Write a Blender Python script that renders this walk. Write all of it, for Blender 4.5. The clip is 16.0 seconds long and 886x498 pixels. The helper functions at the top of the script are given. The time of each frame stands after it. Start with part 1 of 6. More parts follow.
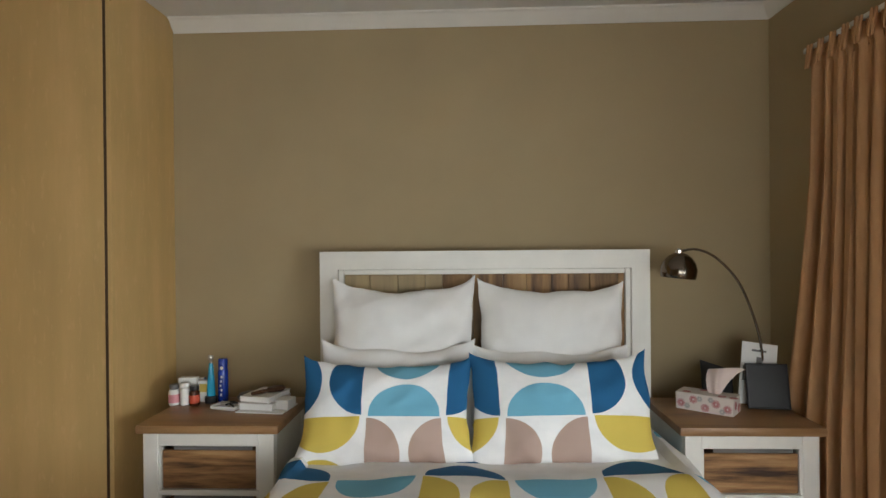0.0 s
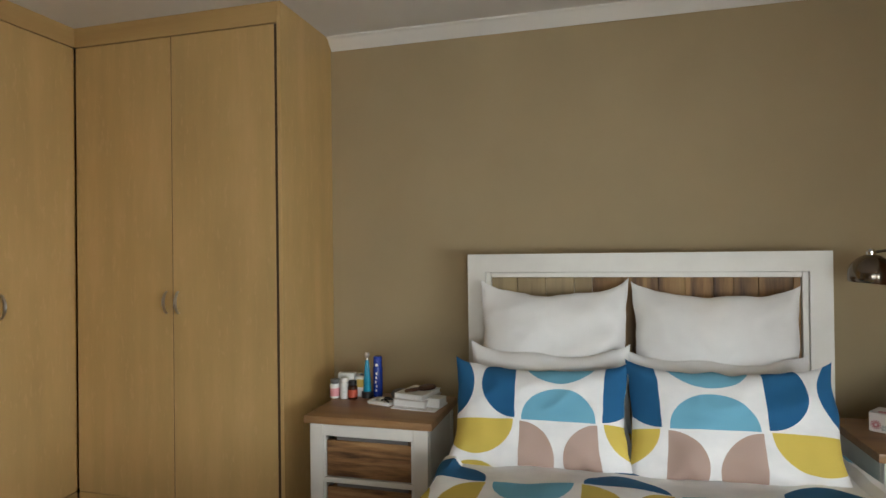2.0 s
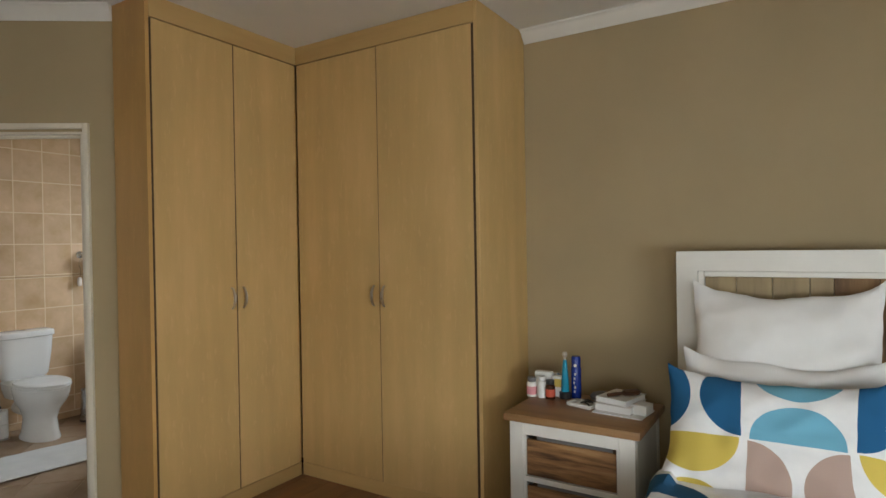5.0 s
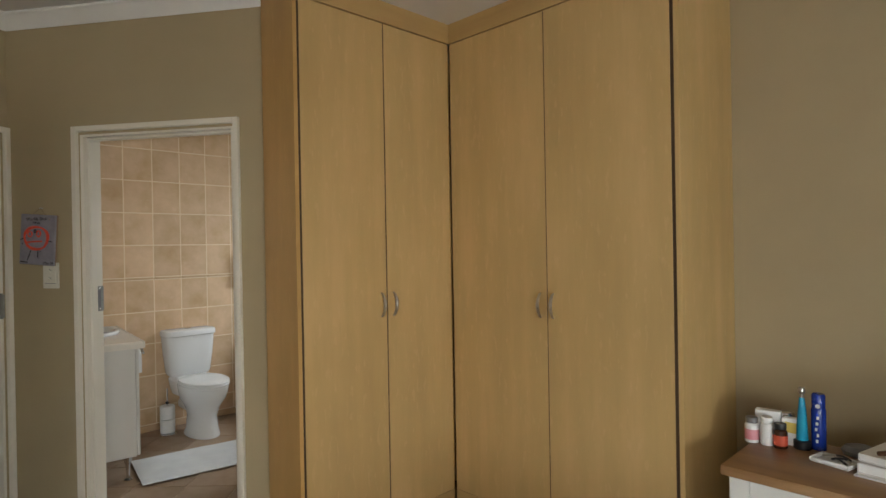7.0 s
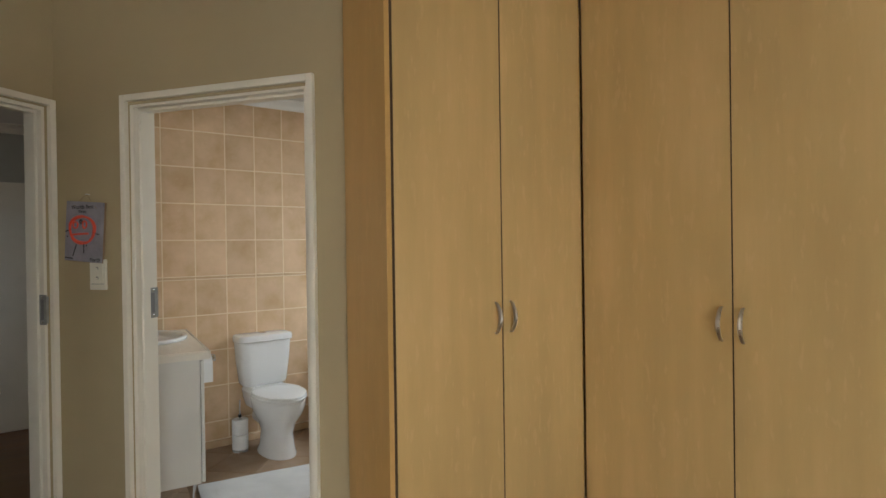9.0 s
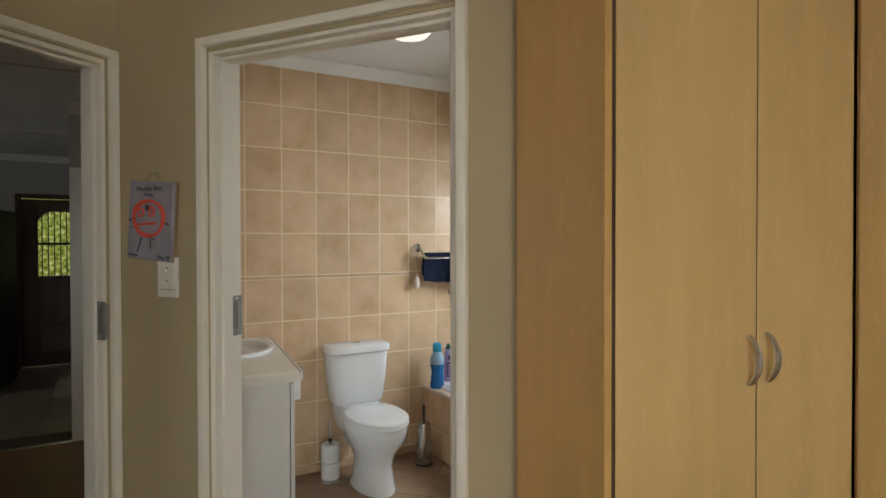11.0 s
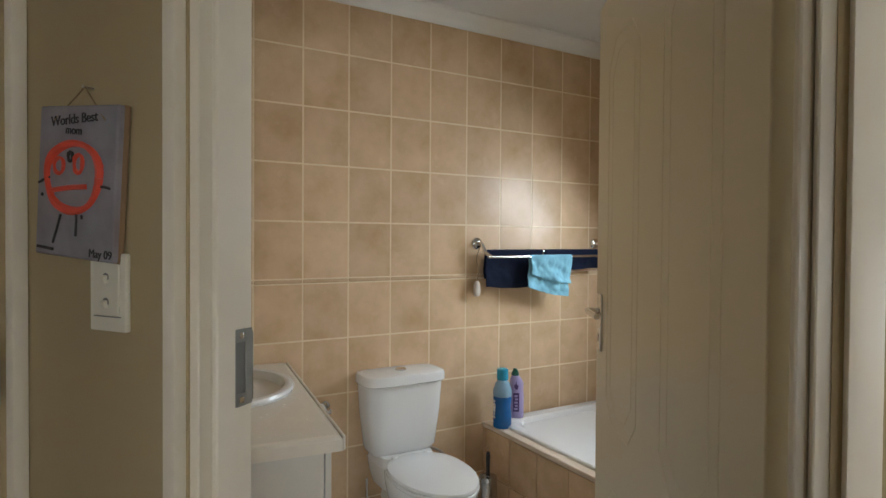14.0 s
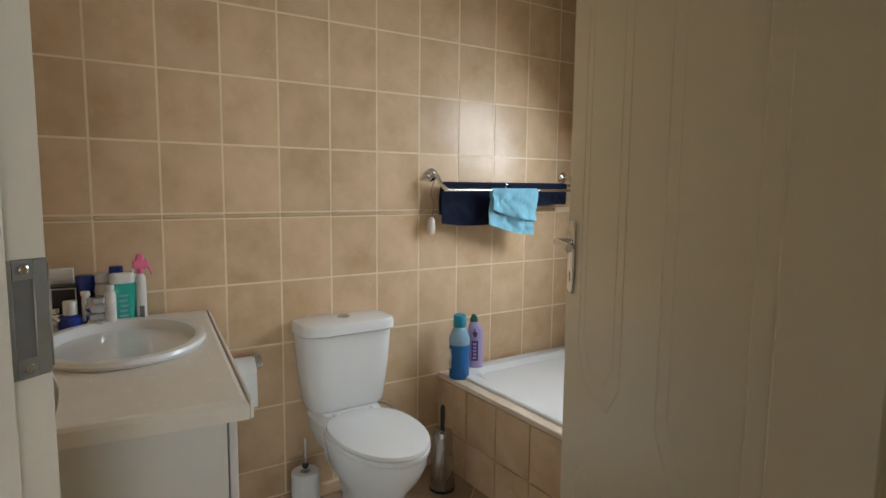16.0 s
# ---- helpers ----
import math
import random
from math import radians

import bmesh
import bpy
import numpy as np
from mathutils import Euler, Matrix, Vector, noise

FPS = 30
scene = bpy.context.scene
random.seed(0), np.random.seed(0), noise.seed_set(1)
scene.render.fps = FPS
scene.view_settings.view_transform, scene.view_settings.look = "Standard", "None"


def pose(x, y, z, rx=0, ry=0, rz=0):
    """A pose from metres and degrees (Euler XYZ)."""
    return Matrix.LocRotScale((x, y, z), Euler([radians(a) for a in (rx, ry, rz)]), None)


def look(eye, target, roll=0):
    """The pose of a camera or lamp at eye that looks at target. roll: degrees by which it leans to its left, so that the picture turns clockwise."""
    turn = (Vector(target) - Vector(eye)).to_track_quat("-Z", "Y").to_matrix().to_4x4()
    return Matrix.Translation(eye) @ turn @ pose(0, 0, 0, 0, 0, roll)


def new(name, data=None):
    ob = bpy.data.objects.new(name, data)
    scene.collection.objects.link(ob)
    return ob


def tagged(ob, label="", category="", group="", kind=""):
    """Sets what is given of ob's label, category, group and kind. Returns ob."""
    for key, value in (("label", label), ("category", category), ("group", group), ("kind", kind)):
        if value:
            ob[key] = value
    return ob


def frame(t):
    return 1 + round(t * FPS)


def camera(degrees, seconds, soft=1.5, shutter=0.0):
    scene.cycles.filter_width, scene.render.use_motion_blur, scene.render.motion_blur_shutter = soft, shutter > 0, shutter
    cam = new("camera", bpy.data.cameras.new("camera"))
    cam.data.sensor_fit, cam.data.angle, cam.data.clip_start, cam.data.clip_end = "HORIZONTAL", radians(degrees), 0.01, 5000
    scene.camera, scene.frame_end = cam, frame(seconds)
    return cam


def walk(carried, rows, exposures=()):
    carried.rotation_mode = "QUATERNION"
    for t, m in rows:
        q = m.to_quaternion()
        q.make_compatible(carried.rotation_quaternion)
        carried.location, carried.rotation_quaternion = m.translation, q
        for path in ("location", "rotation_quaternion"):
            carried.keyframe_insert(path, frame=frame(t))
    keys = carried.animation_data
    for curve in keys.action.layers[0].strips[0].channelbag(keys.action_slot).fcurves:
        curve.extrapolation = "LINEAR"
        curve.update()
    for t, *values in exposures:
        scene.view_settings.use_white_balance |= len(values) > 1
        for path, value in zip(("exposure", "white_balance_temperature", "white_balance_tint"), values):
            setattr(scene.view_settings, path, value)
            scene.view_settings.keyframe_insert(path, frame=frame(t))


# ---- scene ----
EXPO, BED_W, SOUTH_W, BATH_W, KIT_W = 0.0, 60, 31, 18.5, 10
cam = camera(74.8, 16.0)
PATH = [
    (0, (-0.151, -0.117, 1.403), (-0.233, 1.881, 1.396), -0.5),
    (0.5, (-0.207, -0.102, 1.42), (-0.368, 1.891, 1.404), -0.5),
    (1, (-0.204, -0.107, 1.417), (-0.51, 1.869, 1.41), -0.6),
    (1.5, (-0.197, -0.109, 1.427), (-0.633, 1.843, 1.419), -0.7),
    (2, (-0.251, -0.125, 1.397), (-0.766, 1.808, 1.408), -0.7),
    (2.5, (-0.25, -0.112, 1.43), (-0.871, 1.789, 1.421), -0.8),
    (3, (-0.244, -0.104, 1.432), (-0.977, 1.757, 1.423), -0.9),
    (3.5, (-0.254, -0.113, 1.418), (-1.094, 1.703, 1.424), -1.0),
    (4, (-0.271, -0.132, 1.43), (-1.2, 1.639, 1.429), -1.0),
    (6.3, (-0.611, 0.062, 1.433), (-1.894, 1.596, 1.429), -0.9),
    (6.5, (-0.651, 0.111, 1.432), (-1.982, 1.603, 1.431), -0.9),
    (7, (-0.799, 0.178, 1.438), (-2.225, 1.58, 1.431), -1.0),
    (7.5, (-0.971, 0.231, 1.432), (-2.438, 1.591, 1.428), -0.9),
    (8, (-1.138, 0.309, 1.431), (-2.624, 1.648, 1.421), -0.7),
    (8.5, (-1.294, 0.433, 1.443), (-2.833, 1.71, 1.432), -0.7),
    (9, (-1.453, 0.52, 1.429), (-3.053, 1.721, 1.418), -0.8),
    (9.5, (-1.667, 0.594, 1.448), (-3.309, 1.735, 1.432), -0.9),
    (10, (-1.877, 0.636, 1.428), (-3.551, 1.728, 1.416), -0.9),
    (12.3, (-2.702, 0.684, 1.46), (-4.469, 1.619, 1.421), 0.6),
    (12.5, (-2.776, 0.699, 1.441), (-4.543, 1.635, 1.408), 0.5),
    (13, (-2.951, 0.745, 1.435), (-4.714, 1.688, 1.404), 0.4),
    (13.5, (-3.079, 0.784, 1.43), (-4.835, 1.742, 1.397), 0.4),
    (14, (-3.227, 0.833, 1.419), (-4.961, 1.829, 1.385), 0.4),
    (14.5, (-3.346, 0.909, 1.403), (-5.051, 1.953, 1.358), 0.5),
    (15, (-3.445, 1.014, 1.387), (-5.131, 2.088, 1.316), 0.7),
    (15.5, (-3.486, 1.061, 1.361), (-5.16, 2.148, 1.227), 0.6),
    (16, (-3.484, 1.067, 1.347), (-5.147, 2.157, 1.131), 0.6),
]
walk(cam, [(t, look(eye, target, roll)) for t, eye, target, roll in PATH],
     exposures=[(0, EXPO - 0.08), (4, EXPO - 0.08), (7, EXPO + 0.05), (10, EXPO + 0.2), (13, EXPO + 0.2), (14, EXPO), (16, EXPO)])

# ---- world, sun and window light ----
world = bpy.data.worlds.new("sky")
scene.world = world
world.use_nodes = True
wn = world.node_tree.nodes
sky = wn.new("ShaderNodeTexSky")
sky.sky_type, sky.sun_disc = "NISHITA", False
sky.sun_elevation, sky.sun_rotation = radians(52), radians(250)
world.node_tree.links.new(sky.outputs[0], wn["Background"].inputs[0])
wn["Background"].inputs[1].default_value = 0.1

sun_data = bpy.data.lights.new("sun", "SUN")
sun_data.energy, sun_data.angle, sun_data.color = 0.9, radians(15), (1.0, 0.95, 0.88)
sun = new("sun", sun_data)
sun.matrix_world = look((-9.4, -3.4, 12), (0, 0, 0))


def window_light(name, eye, target, w, h, watts, color):
    d = bpy.data.lights.new(name, "AREA")
    d.shape, d.size, d.size_y, d.energy, d.color = "RECTANGLE", w, h, watts, color
    ob = new(name, d)
    ob.matrix_world = look(eye, target)
    return ob


window_light("daylight_bedroom", (1.74, -0.15, 1.04), (0.74, 0.0, 0.24), 2.05, 0.90, BED_W, (0.93, 0.98, 1.0))
# fill lamp behind an assumed, unseen south opening, added to even out the room
window_light("south_fill_light", (0.30, -1.93, 1.12), (0.20, -0.93, 0.62), 1.60, 1.10, SOUTH_W, (0.93, 0.98, 1.0))
window_light("daylight_bathroom", (-4.93, 3.43, 1.64), (-4.90, 2.5, 0.80), 0.62, 0.58, BATH_W, (0.79, 0.90, 1.0))
window_light("daylight_kitchen", (-8.2, -3.46, 1.5), (-8.2, 0, 1.3), 1.6, 1.0, KIT_W, (0.96, 0.98, 1.0))

# ---- materials ----


class Nodes:
    """A small wrapper for one node material."""

    def __init__(self, name, rough=0.6, metal=0.0, spec=0.5):
        self.m = bpy.data.materials.new(name)
        self.m.use_nodes = True
        self.t = self.m.node_tree
        self.b = self.t.nodes["Principled BSDF"]
        self.b.inputs["Roughness"].default_value = rough
        self.b.inputs["Metallic"].default_value = metal
        self.b.inputs["Specular IOR Level"].default_value = spec

    def n(self, kind, **inputs):
        node = self.t.nodes.new(kind)
        for k, v in inputs.items():
            self.put(node.inputs[k.replace("_", " ")], v)
        return node

    def put(self, socket, v):
        if isinstance(v, bpy.types.NodeSocket):
            self.t.links.new(v, socket)
        else:
            socket.default_value = v

    def math(self, op, a, b=0.0, c=0.0):
        node = self.t.nodes.new("ShaderNodeMath")
        node.operation = op
        self.put(node.inputs[0], a), self.put(node.inputs[1], b), self.put(node.inputs[2], c)
        return node.outputs[0]

    def coord(self, scale=(1, 1, 1), which="Object"):
        c = self.t.nodes.new("ShaderNodeTexCoord")
        mp = self.t.nodes.new("ShaderNodeMapping")
        mp.inputs["Scale"].default_value = scale
        self.t.links.new(c.outputs[which], mp.inputs[0])
        return mp.outputs[0]

    def shift(self, vec, amount=20.0):
        """Move the coordinates by the object's random number."""
        info = self.t.nodes.new("ShaderNodeObjectInfo")
        add = self.t.nodes.new("ShaderNodeVectorMath")
        add.operation = "ADD"
        self.put(add.inputs[0], vec)
        self.put(add.inputs[1], self.math("MULTIPLY", info.outputs["Random"], amount))
        return add.outputs[0]

    def noise(self, vec, scale, detail=4.0, rough=0.55):
        node = self.n("ShaderNodeTexNoise", Vector=vec, Scale=scale, Detail=detail, Roughness=rough)
        return node.outputs["Fac"]

    def ramp(self, fac, stops):
        node = self.t.nodes.new("ShaderNodeValToRGB")
        self.put(node.inputs[0], fac)
        el = node.color_ramp.elements
        while len(el) < len(stops):
            el.new(0.5)
        for e, (p, c) in zip(el, stops):
            e.position, e.color = p, (*c, 1)
        return node.outputs[0]

    def mix(self, fac, a, b, mode="MIX"):
        node = self.t.nodes.new("ShaderNodeMix")
        node.data_type, node.blend_type = "RGBA", mode
        self.put(node.inputs[0], fac)
        for k, v in ((6, a), (7, b)):
            self.put(node.inputs[k], v if isinstance(v, bpy.types.NodeSocket) else (*v, 1))
        return node.outputs[2]

    def bump(self, height, strength=0.2, distance=0.01):
        node = self.n("ShaderNodeBump", Strength=strength, Distance=distance, Height=height)
        self.put(self.b.inputs["Normal"], node.outputs[0])

    def color(self, v):
        self.put(self.b.inputs["Base Color"], v if isinstance(v, bpy.types.NodeSocket) else (*v, 1))
        return self


def shade(c, f):
    return tuple(min(1.0, x * f) for x in c)


def plain(name, c, rough=0.5, metal=0.0, var=0.08, scale=9.0, bump=0.0, spec=0.5, fine=120.0):
    """Paint, plastic or metal with faint uneven tone and fine relief."""
    k = Nodes(name, rough, metal, spec)
    v = k.coord()
    big = k.noise(v, scale, 5)
    k.color(k.ramp(big, [(0.25, shade(c, 1 - var)), (0.75, shade(c, 1 + var))]))
    k.put(k.b.inputs["Roughness"], k.math("ADD", k.math("MULTIPLY", k.noise(v, scale * 3), 0.18), rough - 0.09))
    if bump:
        k.bump(k.noise(v, fine, 3), bump, 0.004)
    return k.m


def wood(name, dark, mid, light, axis="z", rough=0.45, streak=14.0, contrast=0.18, bump=0.06, knots=0.0, random_shift=True, tone=0.06, second=None):
    """Grain drawn out along one axis, with long bands and fine pores."""
    k = Nodes(name, rough)
    lo = 0.09
    sc = {"x": (lo, 1, 1), "y": (1, lo, 1), "z": (1, 1, lo)}[axis]
    v = k.coord(sc)
    if random_shift:
        v = k.shift(v)
    a = k.noise(v, streak, 6, 0.6)
    b = k.noise(v, streak * 0.22, 3)
    f = k.math("ADD", k.math("MULTIPLY", a, 0.55), k.math("MULTIPLY", b, 0.45))
    col = k.ramp(f, [(0.5 - contrast, dark), (0.5, mid), (0.5 + contrast, light)])
    if knots:
        w = k.noise(k.coord((1, 1, 0.45) if axis == "z" else (0.45, 1, 1)), 2.6, 2)
        col = k.mix(k.math("MULTIPLY", k.math("GREATER_THAN", w, 0.66), knots), col, shade(dark, 0.75))
    info = k.n("ShaderNodeObjectInfo")
    if second:
        pick = k.math("GREATER_THAN", info.outputs["Random"], 0.62)
        col = k.mix(k.math("MULTIPLY", pick, 0.75), col, k.ramp(a, [(0.3, shade(second, 0.7)), (0.7, second)]))
    mul = k.t.nodes.new("ShaderNodeVectorMath")
    mul.operation = "SCALE"
    k.put(mul.inputs[0], col), k.put(mul.inputs["Scale"], k.math("ADD", k.math("MULTIPLY", info.outputs["Random"], 2 * tone), 1 - tone))
    k.color(mul.outputs[0])
    k.put(k.b.inputs["Roughness"], k.math("ADD", k.math("MULTIPLY", a, 0.25), rough - 0.12))
    k.bump(k.noise(v, streak * 7, 3), bump, 0.003)
    return k.m


def maple(name, c, rough=0.42):
    """Maple foil: soft upright bands, short broken streaks and pale flecks."""
    k = Nodes(name, rough)
    v = k.shift(k.coord((1, 1, 0.10)), 9.0)
    band = k.noise(v, 9, 2, 0.5)
    streak = k.noise(v, 38, 5, 0.65)
    cloud = k.noise(k.shift(k.coord((1, 1, 0.55)), 9.0), 2.6, 3)
    fleck = k.noise(k.shift(k.coord((1, 1, 0.28)), 5.0), 46, 2, 0.5)
    f = k.math("ADD", k.math("ADD", k.math("MULTIPLY", band, 0.42), k.math("MULTIPLY", streak, 0.16)), k.math("MULTIPLY", cloud, 0.42))
    col = k.ramp(f, [(0.36, shade(c, 0.90)), (0.5, c), (0.62, (c[0] * 1.11, c[1] * 1.10, c[2] * 1.16))])
    pale = k.ramp(fleck, [(0.60, (0, 0, 0)), (0.70, (1, 1, 1))])
    col = k.mix(k.math("MULTIPLY", pale, 0.30), col, (min(1.0, c[0] * 1.22), c[1] * 1.22, c[2] * 1.45))
    dark = k.ramp(k.noise(v, 70, 3, 0.6), [(0.62, (0, 0, 0)), (0.74, (1, 1, 1))])
    info = k.n("ShaderNodeObjectInfo")
    tint = k.mix(info.outputs["Random"], (0.97, 0.95, 0.92), (1.0, 1.0, 1.0))
    col = k.mix(1.0, col, tint, "MULTIPLY")
    k.color(k.mix(k.math("MULTIPLY", dark, 0.12), col, shade(c, 0.62)))
    k.put(k.b.inputs["Roughness"], k.math("ADD", k.math("MULTIPLY", streak, 0.2), rough - 0.1))
    k.bump(k.noise(v, 90, 3), 0.03, 0.003)
    return k.m


def tile_material(name, c, rough=0.16):
    """Glazed tile: cloudy tone, each piece a little different."""
    k = Nodes(name, rough, 0.0, 0.26)
    info = k.n("ShaderNodeObjectInfo")
    v = k.shift(k.coord(), 30.0)
    cloud = k.noise(v, 5.5, 5, 0.6)
    col = k.ramp(cloud, [(0.30, (c[0] * 0.86, c[1] * 0.82, c[2] * 0.74)), (0.5, c), (0.70, (c[0] * 1.12, c[1] * 1.14, c[2] * 1.18))])
    tone = k.math("ADD", k.math("MULTIPLY", info.outputs["Random"], 0.12), 0.94)
    mul = k.t.nodes.new("ShaderNodeVectorMath")
    mul.operation = "SCALE"
    k.put(mul.inputs[0], col), k.put(mul.inputs["Scale"], tone)
    k.color(mul.outputs[0])
    k.put(k.b.inputs["Roughness"], k.math("ADD", k.math("MULTIPLY", k.noise(v, 14), 0.16), rough - 0.05))
    k.bump(k.noise(v, 9, 3), 0.10, 0.004)
    return k.m


def fabric(name, c, weave=900.0, var=0.06, rough=0.9, bump=0.15):
    k = Nodes(name, rough, 0, 0.2)
    v = k.coord()
    k.color(k.ramp(k.noise(v, 7, 5), [(0.3, shade(c, 1 - var)), (0.7, shade(c, 1 + var))]))
    k.bump(k.noise(v, weave * 0.3, 2), bump, 0.002)
    return k.m


def printed_cotton():
    """White cotton printed with half discs in pairs of rows; the map is in metres."""
    k = Nodes("printed_cotton", 0.9, 0, 0.2)
    c = k.t.nodes.new("ShaderNodeUVMap")
    sep = k.n("ShaderNodeSeparateXYZ", Vector=c.outputs[0])
    wob = k.noise(c.outputs[0], 3.0, 2)
    u = k.math("ADD", k.math("DIVIDE", sep.outputs[0], 0.32), k.math("MULTIPLY", wob, 0.06))
    v = k.math("DIVIDE", sep.outputs[1], 0.21)
    i, j = k.math("FLOOR", u), k.math("FLOOR", v)
    p = k.math("FLOOR", k.math("DIVIDE", v, 2.0))
    fu, fv, fp = k.math("FRACT", u), k.math("FRACT", v), k.math("FRACT", k.math("DIVIDE", v, 2.0))
    upper = k.math("FLOORED_MODULO", j, 2.0)
    podd = k.math("FLOORED_MODULO", p, 2.0)
    leaf_cell = k.math("FLOORED_MODULO", k.math("ADD", i, p), 2.0)

    def disc(x, cx, rx, y, cy, ry):
        a = k.math("POWER", k.math("ABSOLUTE", k.math("DIVIDE", k.math("SUBTRACT", x, cx), rx)), 2.0)
        b = k.math("POWER", k.math("ABSOLUTE", k.math("DIVIDE", k.math("SUBTRACT", y, cy), ry)), 2.0)
        return k.math("LESS_THAN", k.math("ADD", a, b), 1.0)

    dome = disc(fu, 0.5, 0.45, fv, upper, 0.92)
    edge = k.math("MINIMUM", fu, k.math("SUBTRACT", 1.0, fu))
    inside = k.math("GREATER_THAN", edge, 0.03)
    d2 = k.math("MULTIPLY", disc(edge, 0.03, 0.42, fp, 0.5, 0.48), inside)
    leaf = k.math("MULTIPLY", d2, k.math("SUBTRACT", 1.0, k.math("COMPARE", p, 7.0, 0.1)))
    shape = k.math("ADD", k.math("MULTIPLY", leaf, leaf_cell), k.math("MULTIPLY", dome, k.math("SUBTRACT", 1.0, leaf_cell)))
    navy, teal, yellow, taupe = (0.020, 0.115, 0.255), (0.16, 0.41, 0.55), (0.62, 0.47, 0.10), (0.43, 0.31, 0.26)
    p4 = k.math("COMPARE", k.math("FLOORED_MODULO", p, 4.0), 1.0, 0.1)
    p8 = k.math("COMPARE", k.math("FLOORED_MODULO", p, 8.0), 2.0, 0.1)
    dome_odd = k.mix(p4, navy, yellow)
    leaf_even = k.mix(p8, yellow, navy)
    odd = k.mix(leaf_cell, dome_odd, taupe)
    even = k.mix(leaf_cell, teal, leaf_even)
    ink = k.mix(podd, even, odd)
    cloth = k.ramp(k.noise(c.outputs[0], 9, 4), [(0.3, (0.74, 0.74, 0.74)), (0.7, (0.84, 0.83, 0.82))])
    k.color(k.mix(shape, cloth, ink))
    k.bump(k.noise(c.outputs[0], 700, 2), 0.12, 0.002)
    return k.m


def marker(name, c):
    return plain(name, c, 0.6, 0, 0.15, 30)


M_WALL = plain("taupe_wall_paint", (0.414, 0.325, 0.189), 0.75, 0, 0.05, 1.6, 0.12, 0.3, 160)
M_CEIL = plain("white_ceiling_board", (0.72, 0.71, 0.68), 0.85, 0, 0.03, 1.2, 0.05)
M_CORN = plain("white_cornice_plaster", (0.80, 0.78, 0.73), 0.6, 0, 0.03, 5)
M_MAPLE = maple("maple_melamine", (0.592, 0.402, 0.166))
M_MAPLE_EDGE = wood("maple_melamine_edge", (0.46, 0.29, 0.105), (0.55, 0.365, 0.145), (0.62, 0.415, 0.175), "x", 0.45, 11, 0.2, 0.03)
# near-black brown that puts the shade of narrow gaps into the colour
M_DARK = plain("gap_shade", (0.07, 0.038, 0.016), 0.8)
M_BOARD = maple("brown_end_board", (0.56, 0.335, 0.112))
M_NICKEL = plain("brushed_nickel", (0.62, 0.59, 0.54), 0.30, 1.0, 0.06, 40)
M_ZINC = plain("dull_zinc", (0.30, 0.295, 0.27), 0.5, 0.7, 0.12, 30)
M_CHROME = plain("chrome", (0.72, 0.72, 0.72), 0.08, 1.0, 0.03, 20)
M_STEEL = plain("stainless_steel", (0.50, 0.49, 0.46), 0.27, 1.0, 0.06, 2.5)
M_LAMINATE = wood("brown_laminate", (0.14, 0.062, 0.025), (0.22, 0.105, 0.045), (0.30, 0.15, 0.07), "y", 0.4, 14, 0.2, 0.05)
M_FRAME = plain("cream_gloss_paint", (0.75, 0.69, 0.575), 0.32, 0, 0.04, 4, 0.05, 0.5, 60)
M_LEAF = Nodes("cream_door_paint", 0.30).color((0.73, 0.65, 0.475)).m
M_TILE = tile_material("beige_wall_tile", (0.64, 0.450, 0.282), 0.22)
M_GROUT = plain("cream_grout", (0.80, 0.66, 0.455), 0.85, 0, 0.08, 14, 0.1)
M_DADO = tile_material("beige_border_tile", (0.58, 0.41, 0.26), 0.2)
M_LEDGE = tile_material("pale_ledge_tile", (0.70, 0.57, 0.44), 0.22)
M_FTILE = tile_material("brown_floor_tile", (0.36, 0.25, 0.165), 0.35)
M_KTILE = tile_material("dark_kitchen_tile", (0.22, 0.17, 0.12), 0.3)
M_CERAMIC = plain("white_ceramic", (0.80, 0.80, 0.79), 0.08, 0, 0.02, 3)
M_SEAT = plain("white_seat_plastic", (0.82, 0.82, 0.81), 0.22, 0, 0.02, 3)
M_VANITY = plain("white_melamine", (0.70, 0.68, 0.63), 0.4, 0, 0.03, 3)
M_TOP = plain("cream_counter", (0.84, 0.79, 0.70), 0.24, 0, 0.03, 20)
M_WHITE = plain("white_plastic", (0.78, 0.77, 0.74), 0.35, 0, 0.03, 12)
M_SWITCH = plain("cream_switch_plastic", (0.72, 0.68, 0.57), 0.35, 0, 0.03, 12)
M_WWOOD = plain("white_painted_wood", (0.76, 0.74, 0.68), 0.4, 0, 0.05, 7, 0.06, 0.5, 70)
M_OAK = wood("oiled_oak_top", (0.15, 0.070, 0.026), (0.28, 0.150, 0.064), (0.39, 0.235, 0.112), "x", 0.38, 16, 0.17, 0.12)
M_RECLAIM = wood("weathered_plank", (0.045, 0.018, 0.007), (0.32, 0.165, 0.064), (0.50, 0.295, 0.135), "x", 0.6, 34, 0.12, 0.5, 0.45)
M_RECLAIM_V = wood("weathered_headboard_plank", (0.07, 0.032, 0.012), (0.34, 0.185, 0.068), (0.48, 0.305, 0.125), "z", 0.6, 16, 0.12, 0.4, 0.35, True, 0.25, (0.30, 0.245, 0.14))
M_COTTON = fabric("white_cotton", (0.78, 0.77, 0.75), 900, 0.03)
M_PRINT = printed_cotton()
M_CURTAIN = fabric("apricot_curtain_cloth", (0.50, 0.280, 0.135), 500, 0.10, 0.85, 0.25)
M_TOWEL = fabric("navy_terry", (0.008, 0.012, 0.030), 260, 0.25, 0.95, 0.6)
M_CLOTH = fabric("turquoise_microfibre", (0.20, 0.43, 0.53), 240, 0.2, 0.95, 0.7)
